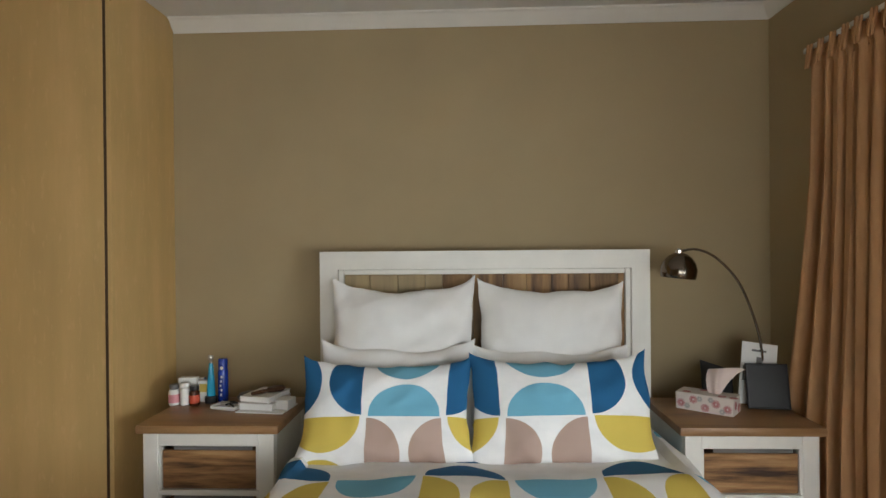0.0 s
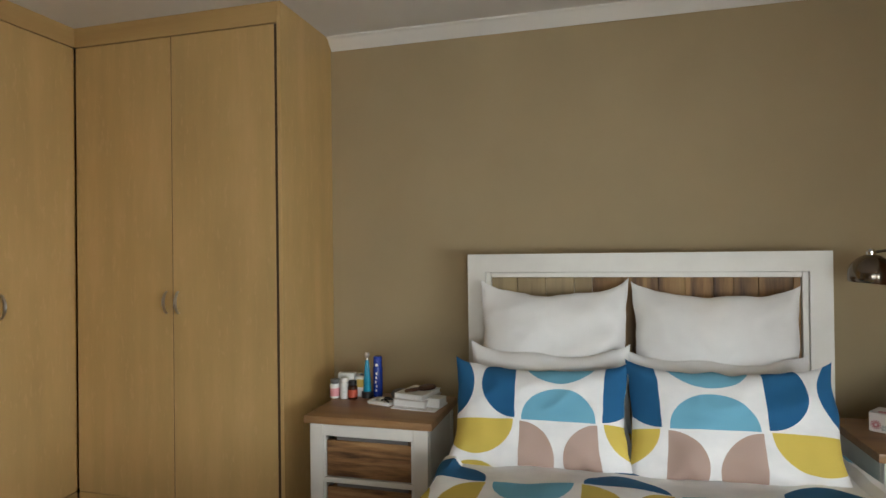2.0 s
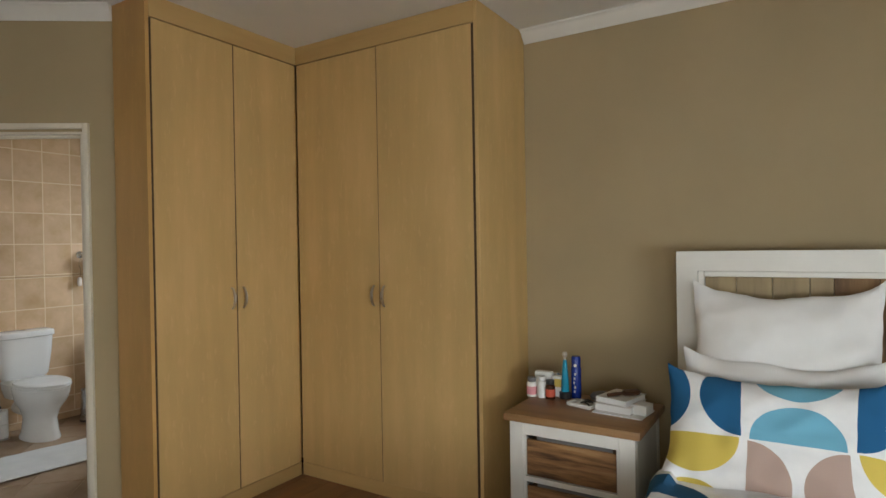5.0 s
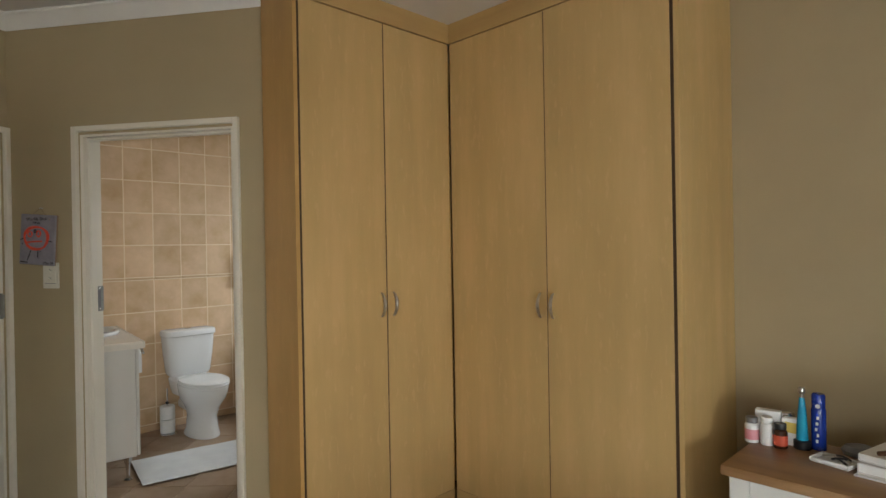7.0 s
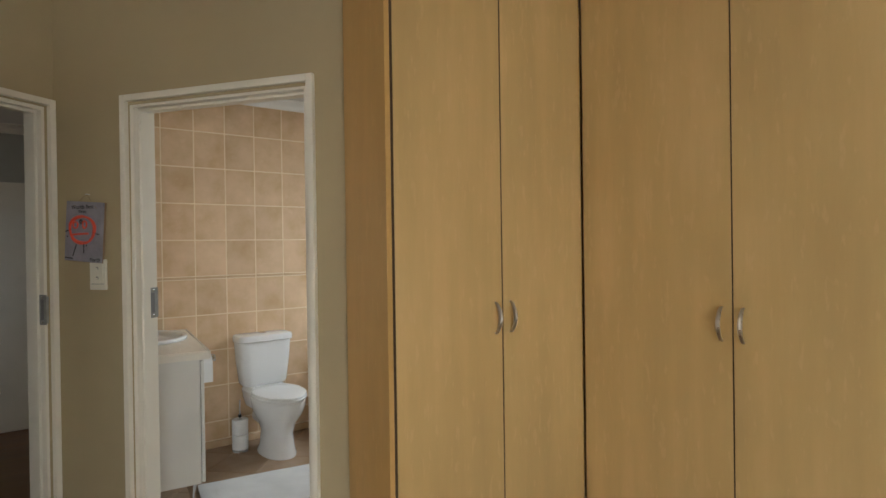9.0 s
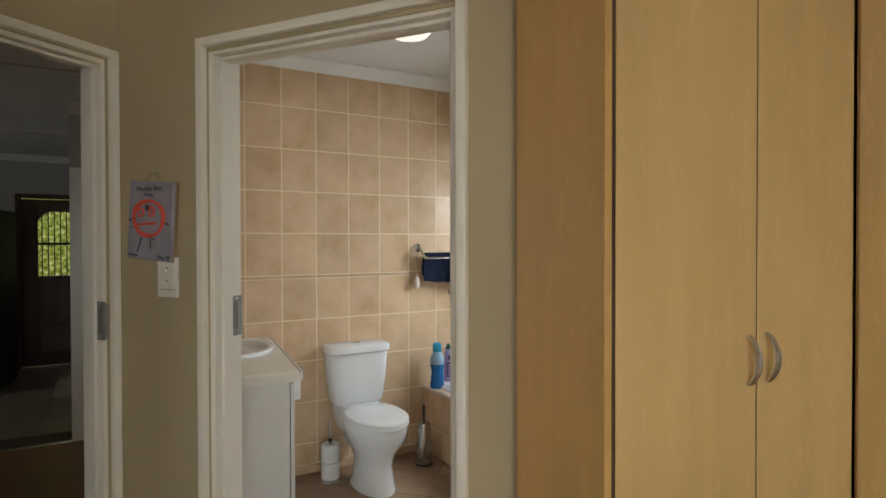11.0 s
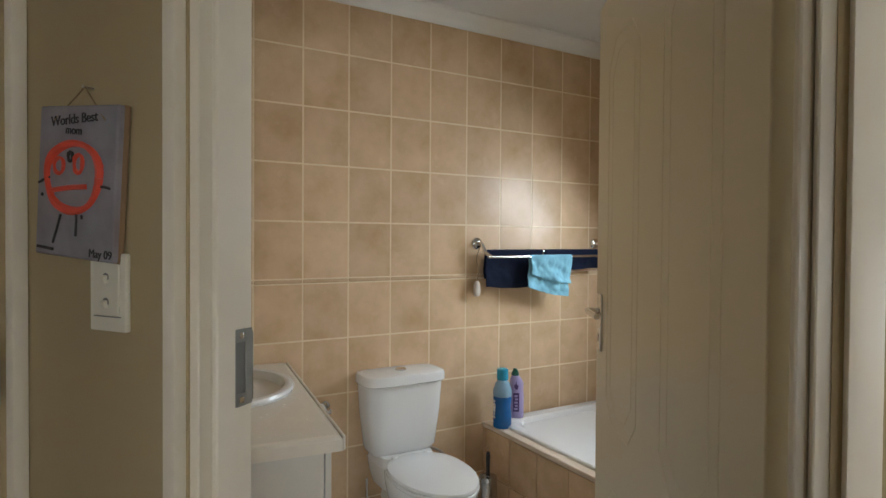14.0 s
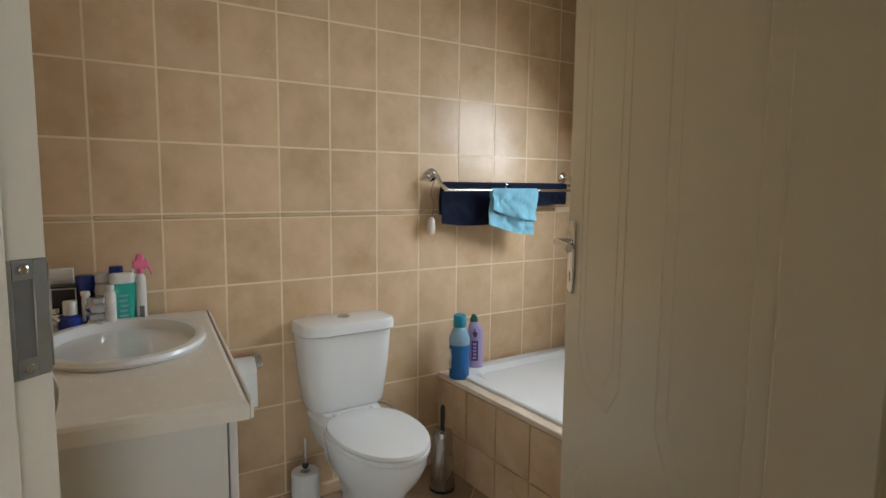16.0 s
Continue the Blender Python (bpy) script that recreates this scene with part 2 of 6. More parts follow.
M_MAT = fabric("white_bath_mat_cotton", (0.72, 0.72, 0.71), 160, 0.06, 0.95, 0.8)
M_LILAC = fabric("lilac_terry", (0.42, 0.38, 0.52), 200, 0.2, 0.95, 0.7)
M_PAPER = fabric("white_paper", (0.80, 0.79, 0.77), 300, 0.03, 0.9, 0.1)
M_BLUSH = fabric("blush_paper", (0.74, 0.60, 0.55), 300, 0.04, 0.9, 0.15)
M_BRONZE = plain("dark_chrome", (0.20, 0.17, 0.14), 0.16, 1.0, 0.05, 8)
M_CLEARBLUE = plain("empty_bottle_top", (0.25, 0.42, 0.55), 0.12, 0, 0.1)
M_BLACK = plain("black_plastic", (0.02, 0.02, 0.022), 0.35)
M_BLACKSIDE = plain("black_fridge_side", (0.018, 0.017, 0.016), 0.65)
M_BLACKSHEEN = plain("black_lacquer", (0.012, 0.012, 0.013), 0.38)
M_BLUECAN = plain("royal_blue_can", (0.012, 0.04, 0.30), 0.25, 0, 0.1)
M_BLUEGLASS = plain("turquoise_bottle", (0.022, 0.30, 0.46), 0.1, 0, 0.15)
M_AMBER = plain("brown_medicine_glass", (0.05, 0.014, 0.006), 0.12)
M_RED = plain("orange_red_label", (0.50, 0.07, 0.03), 0.5)
M_PINK = plain("pink_label", (0.72, 0.30, 0.33), 0.5)
M_YELLOW = plain("yellow_label", (0.62, 0.45, 0.10), 0.5)
M_GREY = plain("grey_plastic", (0.16, 0.155, 0.15), 0.4)
M_SILVER = plain("silver_jar", (0.62, 0.62, 0.64), 0.18, 0.9, 0.05)
M_GREEN = plain("green_gel_bottle", (0.03, 0.42, 0.32), 0.15, 0, 0.12)
M_BLUELIQ = plain("blue_cleaner_bottle", (0.007, 0.12, 0.36), 0.12, 0, 0.2)
M_PURPLE = plain("lilac_cleaner_bottle", (0.42, 0.35, 0.60), 0.25, 0, 0.08)
M_DKPURPLE = plain("dark_purple_label", (0.07, 0.025, 0.13), 0.4)
M_BRIGHTPINK = plain("bright_pink_plastic", (0.85, 0.18, 0.36), 0.3)
M_PLAQUE = plain("grey_lilac_painted_board", (0.27, 0.25, 0.28), 0.75, 0, 0.22, 14, 0.2)
M_PLAQUE_EDGE = plain("raw_wood_edge", (0.28, 0.18, 0.10), 0.8)
M_REDPAINT = marker("red_paint", (0.72, 0.075, 0.035))
M_INK = marker("black_ink", (0.02, 0.018, 0.018))
M_TWINE = fabric("twine", (0.30, 0.22, 0.13), 300, 0.2)
M_DOORWOOD = wood("dark_hardwood", (0.035, 0.013, 0.006), (0.06, 0.024, 0.011), (0.10, 0.042, 0.018), "z", 0.35, 12, 0.2, 0.1)
M_KWALL = plain("kitchen_wall_paint", (0.42, 0.40, 0.35), 0.8, 0, 0.05, 2)
M_TISSUE = plain("tissue_box_print", (0.68, 0.61, 0.56), 0.6, 0, 0.04, 8)
M_GREYLEAF = plain("grey_leaf_print", (0.36, 0.36, 0.35), 0.6, 0, 0.2, 60)
M_ROSE = plain("rose_print", (0.45, 0.13, 0.14), 0.6, 0, 0.3, 60)


def glass_material():
    k = Nodes("window_glass", 0.02)
    k.color((0.95, 0.97, 0.97))
    k.b.inputs["Transmission Weight"].default_value = 1.0
    k.b.inputs["IOR"].default_value = 1.2
    return k.m


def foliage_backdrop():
    k = Nodes("glowing_foliage_backdrop", 0.9)
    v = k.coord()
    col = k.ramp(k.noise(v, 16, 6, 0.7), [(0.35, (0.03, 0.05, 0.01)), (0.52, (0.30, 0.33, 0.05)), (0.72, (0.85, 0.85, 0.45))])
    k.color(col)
    # emission stands in for sunlight on the leaves outdoors
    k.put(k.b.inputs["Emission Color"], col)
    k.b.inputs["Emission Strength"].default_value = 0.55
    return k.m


def lamp_glow():
    k = Nodes("lamp_diffuser", 0.3)
    k.color((0.9, 0.88, 0.82))
    k.b.inputs["Emission Color"].default_value = (1.0, 0.93, 0.80, 1)
    k.b.inputs["Emission Strength"].default_value = 0.7
    return k.m


M_GLASS = glass_material()
M_FOLIAGE = foliage_backdrop()
M_GLOW = lamp_glow()

# ---- shape helpers ----


def box(x0, x1, y0, y1, z0, z1, bev=0.0, seg=1):
    bm = bmesh.new()
    bmesh.ops.create_cube(bm, size=1.0)
    for v in bm.verts:
        v.co = Vector(((x0 + x1) / 2 + v.co.x * (x1 - x0), (y0 + y1) / 2 + v.co.y * (y1 - y0), (z0 + z1) / 2 + v.co.z * (z1 - z0)))
    if bev:
        bmesh.ops.bevel(bm, geom=bm.edges[:], offset=bev, segments=seg, affect="EDGES", profile=0.6)
    return bm


def join(*bms):
    """One bmesh out of several."""
    out = bmesh.new()
    for b in bms:
        tmp = bpy.data.meshes.new("tmp")
        b.to_mesh(tmp)
        out.from_mesh(tmp)
        bpy.data.meshes.remove(tmp)
        b.free()
    return out


def moved(bm, m):
    bm.transform(m)
    return bm


def lathe(profile, n=28, closed=True):
    """Turn (radius, height) pairs round z."""
    bm = bmesh.new()
    rings = []
    for r, z in profile:
        rings.append([bm.verts.new((max(r, 1e-4) * math.cos(2 * math.pi * k / n), max(r, 1e-4) * math.sin(2 * math.pi * k / n), z)) for k in range(n)])
    for a, b in zip(rings, rings[1:]):
        for k in range(n):
            bm.faces.new((a[k], a[(k + 1) % n], b[(k + 1) % n], b[k]))
    if closed:
        bm.faces.new(rings[0][::-1])
        bm.faces.new(rings[-1])
    bmesh.ops.recalc_face_normals(bm, faces=bm.faces[:])
    return bm


def tube(points, r, n=10):
    """A round bar along a line of points."""
    bm = bmesh.new()
    pts = [Vector(p) for p in points]
    rings = []
    side = None
    for k, p in enumerate(pts):
        d = (pts[min(k + 1, len(pts) - 1)] - pts[max(k - 1, 0)]).normalized()
        if side is None:
            side = d.orthogonal().normalized()
        side = (side - d * side.dot(d)).normalized()
        up = d.cross(side)
        rr = r[k] if isinstance(r, (list, tuple)) else r
        rings.append([bm.verts.new(p + side * rr * math.cos(2 * math.pi * q / n) + up * rr * math.sin(2 * math.pi * q / n)) for q in range(n)])
    for a, b in zip(rings, rings[1:]):
        for q in range(n):
            bm.faces.new((a[q], a[(q + 1) % n], b[(q + 1) % n], b[q]))
    bm.faces.new(rings[0][::-1]), bm.faces.new(rings[-1])
    bmesh.ops.recalc_face_normals(bm, faces=bm.faces[:])
    return bm


def curve_points(pts, n=20):
    """A smooth line through a few points."""
    pts = [Vector(p) for p in pts]
    out = []
    for k in range(len(pts) - 1):
        p0, p1, p2, p3 = pts[max(k - 1, 0)], pts[k], pts[k + 1], pts[min(k + 2, len(pts) - 1)]
        for q in range(n):
            t = q / n
            out.append(0.5 * ((2 * p1) + (p2 - p0) * t + (2 * p0 - 5 * p1 + 4 * p2 - p3) * t * t + (3 * p1 - p0 - 3 * p2 + p3) * t ** 3))
    return out + [pts[-1]]


def prism(outline, z0, z1):
    """A flat outline (x, y) raised from z0 to z1."""
    bm = bmesh.new()
    a = [bm.verts.new((x, y, z0)) for x, y in outline]
    b = [bm.verts.new((x, y, z1)) for x, y in outline]
    n = len(outline)
    for k in range(n):
        bm.faces.new((a[k], a[(k + 1) % n], b[(k + 1) % n], b[k]))
    bm.faces.new(a[::-1]), bm.faces.new(b)
    bmesh.ops.recalc_face_normals(bm, faces=bm.faces[:])
    return bm


def loft(rings):
    """Skin a stack of equally long rings of points and close the ends."""
    bm = bmesh.new()
    vs = [[bm.verts.new(p) for p in ring] for ring in rings]
    n = len(vs[0])
    for a, b in zip(vs, vs[1:]):
        for k in range(n):
            bm.faces.new((a[k], a[(k + 1) % n], b[(k + 1) % n], b[k]))
    bm.faces.new(vs[0][::-1]), bm.faces.new(vs[-1])
    bmesh.ops.recalc_face_normals(bm, faces=bm.faces[:])
    return bm


def ellipse(cx, cy, rx, ry, z, n=36, power=2.0, front=1.0):
    out = []
    for k in range(n):
        c, s = math.cos(2 * math.pi * k / n), math.sin(2 * math.pi * k / n)
        e = 2.0 / power
        x = math.copysign(abs(c) ** e, c) * rx * (front if c > 0 else 1.0)
        out.append((cx + x, cy + math.copysign(abs(s) ** e, s) * ry, z))
    return out


def sheet(fn, nu, nv, thick=0.0):
    """A surface from fn(u, v) -> point, with u, v in 0..1, and a map from fn's second answer."""
    bm = bmesh.new()
    uvl = bm.loops.layers.uv.new("UVMap")
    grid, maps = [], {}
    for a in range(nu + 1):
        row = []
        for b in range(nv + 1):
            p, uv = fn(a / nu, b / nv)
            v = bm.verts.new(p)
            maps[v] = uv
            row.append(v)
        grid.append(row)
    for a in range(nu):
        for b in range(nv):
            f = bm.faces.new((grid[a][b], grid[a + 1][b], grid[a + 1][b + 1], grid[a][b + 1]))
            for lp in f.loops:
                lp[uvl].uv = maps[lp.vert]
    bmesh.ops.recalc_face_normals(bm, faces=bm.faces[:])
    if thick:
        bm.normal_update()
        rim = [e for e in bm.edges if e.is_boundary]
        faces = bm.faces[:]
        back = {v: bm.verts.new(v.co - v.normal * thick) for v in bm.verts[:]}
        for f in faces:
            g = bm.faces.new([back[v] for v in reversed(f.verts[:])])
            for lp in g.loops:
                lp[uvl].uv = next(q[uvl].uv.copy() for q in f.loops if back[q.vert] is lp.vert)
        for e in rim:
            a, b = e.verts
            bm.faces.new((a, b, back[b], back[a]))
        bmesh.ops.recalc_face_normals(bm, faces=bm.faces[:])
    return bm


def mesh_of(name, bm, material, smooth=True):
    me = bpy.data.meshes.new(name)
    bm.to_mesh(me)
    bm.free()
    me.materials.append(material)
    if smooth:
        me.polygons.foreach_set("use_smooth", [True] * len(me.polygons))
        me.set_sharp_from_angle(angle=radians(38))
    return me


def part(name, bm, material, parent, label="", at=None):
    ob = new(name, mesh_of(name, bm, material))
    ob.parent = parent
    if at is not None:
        ob.matrix_local = at
    if label:
        tagged(ob, label)
    return ob


def thing(name, label, category, m=None, group="", kind=""):
    ob = new(name)
    ob.empty_display_size = 0.1
    if m is not None:
        ob.matrix_world = m
    return tagged(ob, label, category, group, kind)


def single(name, bm, material, label, category, m=None, group="", kind=""):
    ob = new(name, mesh_of(name, bm, material))
    if m is not None:
        ob.matrix_world = m
    return tagged(ob, label, category, group, kind)


def structure(name, bm, material, label="", m=None):
    ob = new(name, mesh_of(name, bm, material))
    if m is not None:
        ob.matrix_world = m
    return tagged(ob, label or name.replace("_", " "), "structure", "", "structure")


def pieces(name, bm, material, parent, places):
    """Alike pieces on one mesh, each an object of its own."""
    me = mesh_of(name, bm, material)
    for m in places:
        ob = new(name, me)
        ob.parent = parent
        ob.matrix_local = m


def lettering(text, size, material, parent, m, name="lettering"):
    cu = bpy.data.curves.new("text", "FONT")
    cu.body, cu.size, cu.extrude, cu.align_x = text, size, 0.0006, "CENTER"
    tmp = new("tmp_text", cu)
    bpy.context.view_layer.update()
    me = bpy.data.meshes.new_from_object(tmp)
    bpy.data.objects.remove(tmp)
    me.materials.clear()
    me.materials.append(material)
    ob = new(name, me)
    ob.parent = parent
    ob.matrix_local = m
    return ob


# ---- the plan ----
NORTH, EAST, SOUTH, CEIL = 3.07, 1.48, -1.70, 2.68
ANG = 35.31
NX, NY, CN = 0.578, -0.816, -3.205
DM = pose(CN * NX, CN * NY, 0, 0, 0, ANG)      # slanted wall: x along it, y into the bathroom
D2S = -3.33                                    # face of the bedroom door's wall, in that frame
BX, BY0, BY1, BCEIL = -5.776, 0.93, 3.40, 2.565   # bathroom: tiled back wall, south and north walls
KCEIL = 2.44

# walls of the bedroom
structure("wall_north", box(-3.9, EAST, NORTH, NORTH + 0.12, 0, CEIL), M_WALL, "taupe painted bedroom wall behind the bed")
W0, W1, WZ0, WZ1 = -1.20, 0.90, 0.30, 1.90
structure("wall_east", join(box(EAST, EAST + 0.2, SOUTH - 0.12, W0, 0, CEIL), box(EAST, EAST + 0.2, W1, NORTH + 0.12, 0, CEIL),
                            box(EAST, EAST + 0.2, W0, W1, 0, WZ0), box(EAST, EAST + 0.2, W0, W1, WZ1, CEIL)), M_WALL, "taupe painted wall with the bedroom window")
# opening assumed in the unseen south wall to let the fill lamp in
P0, P1, PZ0, PZ = -0.55, 1.15, 0.06, 2.05
structure("wall_south", join(box(-3.756, P0, SOUTH - 0.14, SOUTH, 0, CEIL), box(P1, EAST, SOUTH - 0.14, SOUTH, 0, CEIL),
                             box(P0, P1, SOUTH - 0.14, SOUTH, PZ, CEIL), box(P0, P1, SOUTH - 0.14, SOUTH, 0, PZ0)), M_WALL, "taupe painted wall opposite the bed with an assumed glass door opening")
structure("wall_west", box(-3.877, -3.757, -3.5, -0.45, 0, CEIL), M_WALL, "taupe painted wall beside the entrance")
O0, O1, OZ = -2.90, -2.045, 2.045
structure("wall_slanted", join(box(D2S - 0.12, O0, 0, 0.12, 0, CEIL), box(O1, -1.75, 0, 0.12, 0, CEIL), box(O0, O1, 0, 0.12, OZ, CEIL)),
          M_WALL, "taupe painted slanted wall with the bathroom doorway", DM)
Q0, Q1, QZ = -0.85, -0.04, 2.065
structure("wall_entrance", join(box(D2S - 0.12, D2S, -1.42, Q0, 0, CEIL), box(D2S - 0.12, D2S, Q1, 0.0, 0, CEIL), box(D2S - 0.12, D2S, Q0, Q1, QZ, CEIL)),
          M_WALL, "taupe painted wall with the bedroom doorway", DM)
structure("ceiling", box(-5.2, EAST + 0.2, SOUTH - 0.14, NORTH + 0.12, CEIL, CEIL + 0.08), M_CEIL, "white flat bedroom ceiling")


def cornice(name, length, m, mat=M_CORN):
    prof = [(0, -0.070), (0.007, -0.070), (0.011, -0.062), (0.024, -0.052), (0.040, -0.036), (0.050, -0.020), (0.060, -0.012), (0.068, -0.010), (0.070, 0), (0, 0)]
    bm = bmesh.new()
    a = [bm.verts.new((0, -y, z)) for y, z in prof]
    b = [bm.verts.new((length, -y, z)) for y, z in prof]
    n = len(prof)
    for k in range(n):
        bm.faces.new((a[k], a[(k + 1) % n], b[(k + 1) % n], b[k]))
    bm.faces.new(a[::-1]), bm.faces.new(b)
    bmesh.ops.recalc_face_normals(bm, faces=bm.faces[:])
    return structure(name, bm, mat, "white moulded plaster cornice", m)


cornice("trim", EAST + 1.78, pose(-1.78, NORTH, CEIL))
cornice("trim", NORTH - SOUTH, pose(EAST, NORTH, CEIL, 0, 0, -90))
cornice("trim", -1.876 - D2S, DM @ pose(D2S, 0, CEIL))
cornice("trim", 1.40, DM @ pose(D2S, -1.40, CEIL, 0, 0, 90))

# floors
floor = structure("floor", box(-7.22, EAST, SOUTH, NORTH, -0.10, -0.012), M_DARK, "brown wood laminate bedroom floor")

# bedroom window, assumed glazed opening to the south, and curtains
win = thing("window_1", "aluminium framed bedroom window in daylight", "window", pose(EAST + 0.1, 0, 0), kind="structure")
fr = 0.045
part("window_frame", join(box(-0.03, 0.03, W0, W1, WZ0, WZ0 + fr), box(-0.03, 0.03, W0, W1, WZ1 - fr, WZ1), box(-0.03, 0.03, W0, W0 + fr, WZ0, WZ1),
                          box(-0.03, 0.03, W1 - fr, W1, WZ0, WZ1), box(-0.025, 0.025, -0.17, -0.13, WZ0, WZ1)), M_WHITE, win)
part("window_sill", box(-0.14, -0.03, W0 - 0.03, W1 + 0.03, WZ0 - 0.03, WZ0, 0.005), M_FRAME, win)
for y0, y1 in ((W0 + fr, -0.17), (-0.13, W1 - fr)):
    pane = part("pane", box(-0.003, 0.003, y0, y1, WZ0 + fr, WZ1 - fr), M_GLASS, win)
    pane.visible_shadow = False
# unseen glass door, added to go with the south fill lamp
win = thing("window_2", "assumed white framed glass sliding door opposite the bed, out of view", "window", pose(0, SOUTH - 0.06, 0), kind="structure")
for x0, x1, z0, z1 in ((P0, P1, PZ0, PZ0 + 0.045), (P0, P1, PZ - 0.045, PZ), (P0, P0 + 0.045, PZ0 + 0.046, PZ - 0.046), (P1 - 0.045, P1, PZ0 + 0.046, PZ - 0.046), (0.28, 0.32, PZ0 + 0.046, PZ - 0.046)):
    part("window_frame", box(x0, x1, -0.03, 0.03, z0, z1), M_WHITE, win)
for x0, x1 in ((P0 + 0.045, 0.28), (0.32, P1 - 0.045)):
    pane = part("pane", box(x0, x1, -0.003, 0.003, PZ0 + 0.045, PZ - 0.045), M_GLASS, win)
    pane.visible_shadow = False


def curtain(y_top, y_low, y_far, seed):
    """A pinch-pleated curtain along the east wall, drawn to one side; its edge flares towards the floor."""
    rnd = random.Random(seed)
    ph = [rnd.uniform(0, 6.28) for _ in range(4)]

    def fn(u, v):
        z = 2.28 - v * 2.26
        flare = min(1.0, max(0.0, (v - 0.26) / 0.46)) ** 1.25
        y = y_top * (1 - u) + y_far * u + (y_low - y_top) * flare * ((1 - u) ** 5 * 0.8 + (1 - u) * 0.2)
        w = u * 2 * math.pi
        deep = 0.014 + 0.014 * min(1, v * 3.5)
        x = EAST - 0.075 + deep * (math.sin(w * 9 + ph[0]) + 0.45 * math.sin(w * 17 + ph[1] + 2.0 * v) + 0.2 * math.sin(w * 5 + ph[2] + 3 * v))
        if v < 0.04:
            x += 0.012 * math.sin(w * 18) - 0.01
        x -= 0.012 * flare * (1 - u)
        y += 0.012 * math.sin(w * 18 + ph[3]) * min(1, v * 4)
        return (x, y, z), (u * 1.4, v * 2.2)

    c = thing("curtain", "apricot pinch-pleated curtain drawn beside the window", "curtain", pose(0, 0, 0))
    part("cloth", sheet(fn, 200, 40, 0.003), M_CURTAIN, c)
    n = 9
    for k in range(n):
        u = (k + 0.5) / n
        y = y_top * (1 - u) + y_far * u
        part("pleat", join(*[moved(box(-0.006, 0.006, -0.005, 0.005, -0.045, 0.06, 0.004), pose(EAST - 0.112, y + 0.012 * q, 2.225, 0, 8 * abs(q), 14 * q)) for q in (-1, 0, 1)]), M_CURTAIN, c)
    part("rail", box(EAST - 0.10, EAST - 0.075, y_far - 1.2, y_top + 0.02, 2.262, 2.285, 0.004), M_WHITE, c)
    part("bracket", box(EAST - 0.09, EAST, y_top - 0.1, y_top - 0.08, 2.26, 2.285), M_WHITE, c)


curtain(2.56, 2.77, 1.83, 3)

# ---- wardrobes ----


def bow_handle(parent, m):
    pts = [(0, 0, -0.058), (0, -0.012, -0.052), (0, -0.026, -0.025), (0, -0.030, 0), (0, -0.026, 0.025), (0, -0.012, 0.052), (0, 0, 0.058)]
    pts = curve_points(pts, 5)
    r = [0.0034 + 0.0052 * math.sin(math.pi * k / (len(pts) - 1)) for k in range(len(pts))]
    return part("handle", tube(pts, r, 8), M_NICKEL, parent, "curved brushed nickel bow handle", m)


DZ0, DZ1 = 0.085, 2.565


def wardrobe(name, label, m, width, depth, mid, ends, group, gaps, hz=1.147, end_mat=None, swing=0.0):
    """Local x along the front, y into the carcass; doors from z DZ0 to DZ1, bulkhead to the ceiling."""
    w = thing(name, label, "wardrobe", m, group)
    # the sheet behind the doors is coloured dark to stand for shade inside
    part("carcass", join(box(0.0, width, 0.02, 0.036, DZ0, DZ1), box(0, width, depth - 0.016, depth, 0, CEIL - 0.002), box(0, width, 0.02, depth, 1.7, 1.716)), M_DARK, w, "wardrobe inside, coloured dark as the shade behind the doors")
    part("bulkhead", box(0, width, -0.004, 0.014, DZ1 + 0.006, CEIL - 0.001, 0.001), M_MAPLE_EDGE, w)
    part("plinth", box(0, width, 0.006, 0.022, 0.0, DZ0 - 0.006, 0.001), M_MAPLE_EDGE, w)
    # dark strips stand in for the shade in the door gaps
    part("shade_strip", box(mid - gaps[2], mid + gaps[2], 0.0005, 0.0195, DZ0, DZ1), M_DARK, w, "dark strip for the shade between the two doors")
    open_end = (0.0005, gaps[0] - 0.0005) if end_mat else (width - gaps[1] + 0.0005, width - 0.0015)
    part("shade_strip", box(*open_end, 0.0, 0.0195, DZ0, DZ1), M_DARK, w, "dark strip for the shade between door and end panel")
    for x0, x1 in ((width - gaps[1] + 0.0005, width - 0.0005),) if end_mat else ((0.0005, gaps[0] - 0.0005),):
        part("filler", box(x0, x1, 0.006, 0.0195, DZ0, DZ1), M_BOARD, w, "brown filler strip")
    for side, x0, x1 in (("l", gaps[0], mid - gaps[2]), ("r", mid + gaps[2], width - gaps[1])):
        ajar = Matrix.Translation((x1, 0, 0)) @ pose(0, 0, 0, 0, 0, swing) @ Matrix.Translation((-x1, 0, 0)) if side == "r" else None
        d = part("door", box(x0, x1, -0.002, 0.016, DZ0, DZ1, 0.0012), M_MAPLE, w, at=ajar)
        hx = mid - 0.038 if side == "l" else mid + 0.038
        bow_handle(d, pose(hx, -0.002, hz))
    for nm, x0, x1, y0, y1 in ends:
        part(nm, box(x0, x1, y0, y1, 0, CEIL - 0.001, 0.001), end_mat or M_MAPLE, w)
    return w


RX0, RX1, RY = -3.08, -1.805, 2.490
wardrobe("wardrobe", "tall maple wardrobe with two doors beside the bed", pose(RX0, RY, 0), RX1 - RX0, NORTH - RY - 0.002, 0.642,
         [("end_panel", RX1 - RX0 - 0.001, RX1 - RX0 + 0.020, -0.001, NORTH - RY - 0.002)], "corner wardrobes", (0.010, 0.016, 0.0036), swing=0.3)
LX, LY0, LY1 = -3.08, 1.53, 2.490
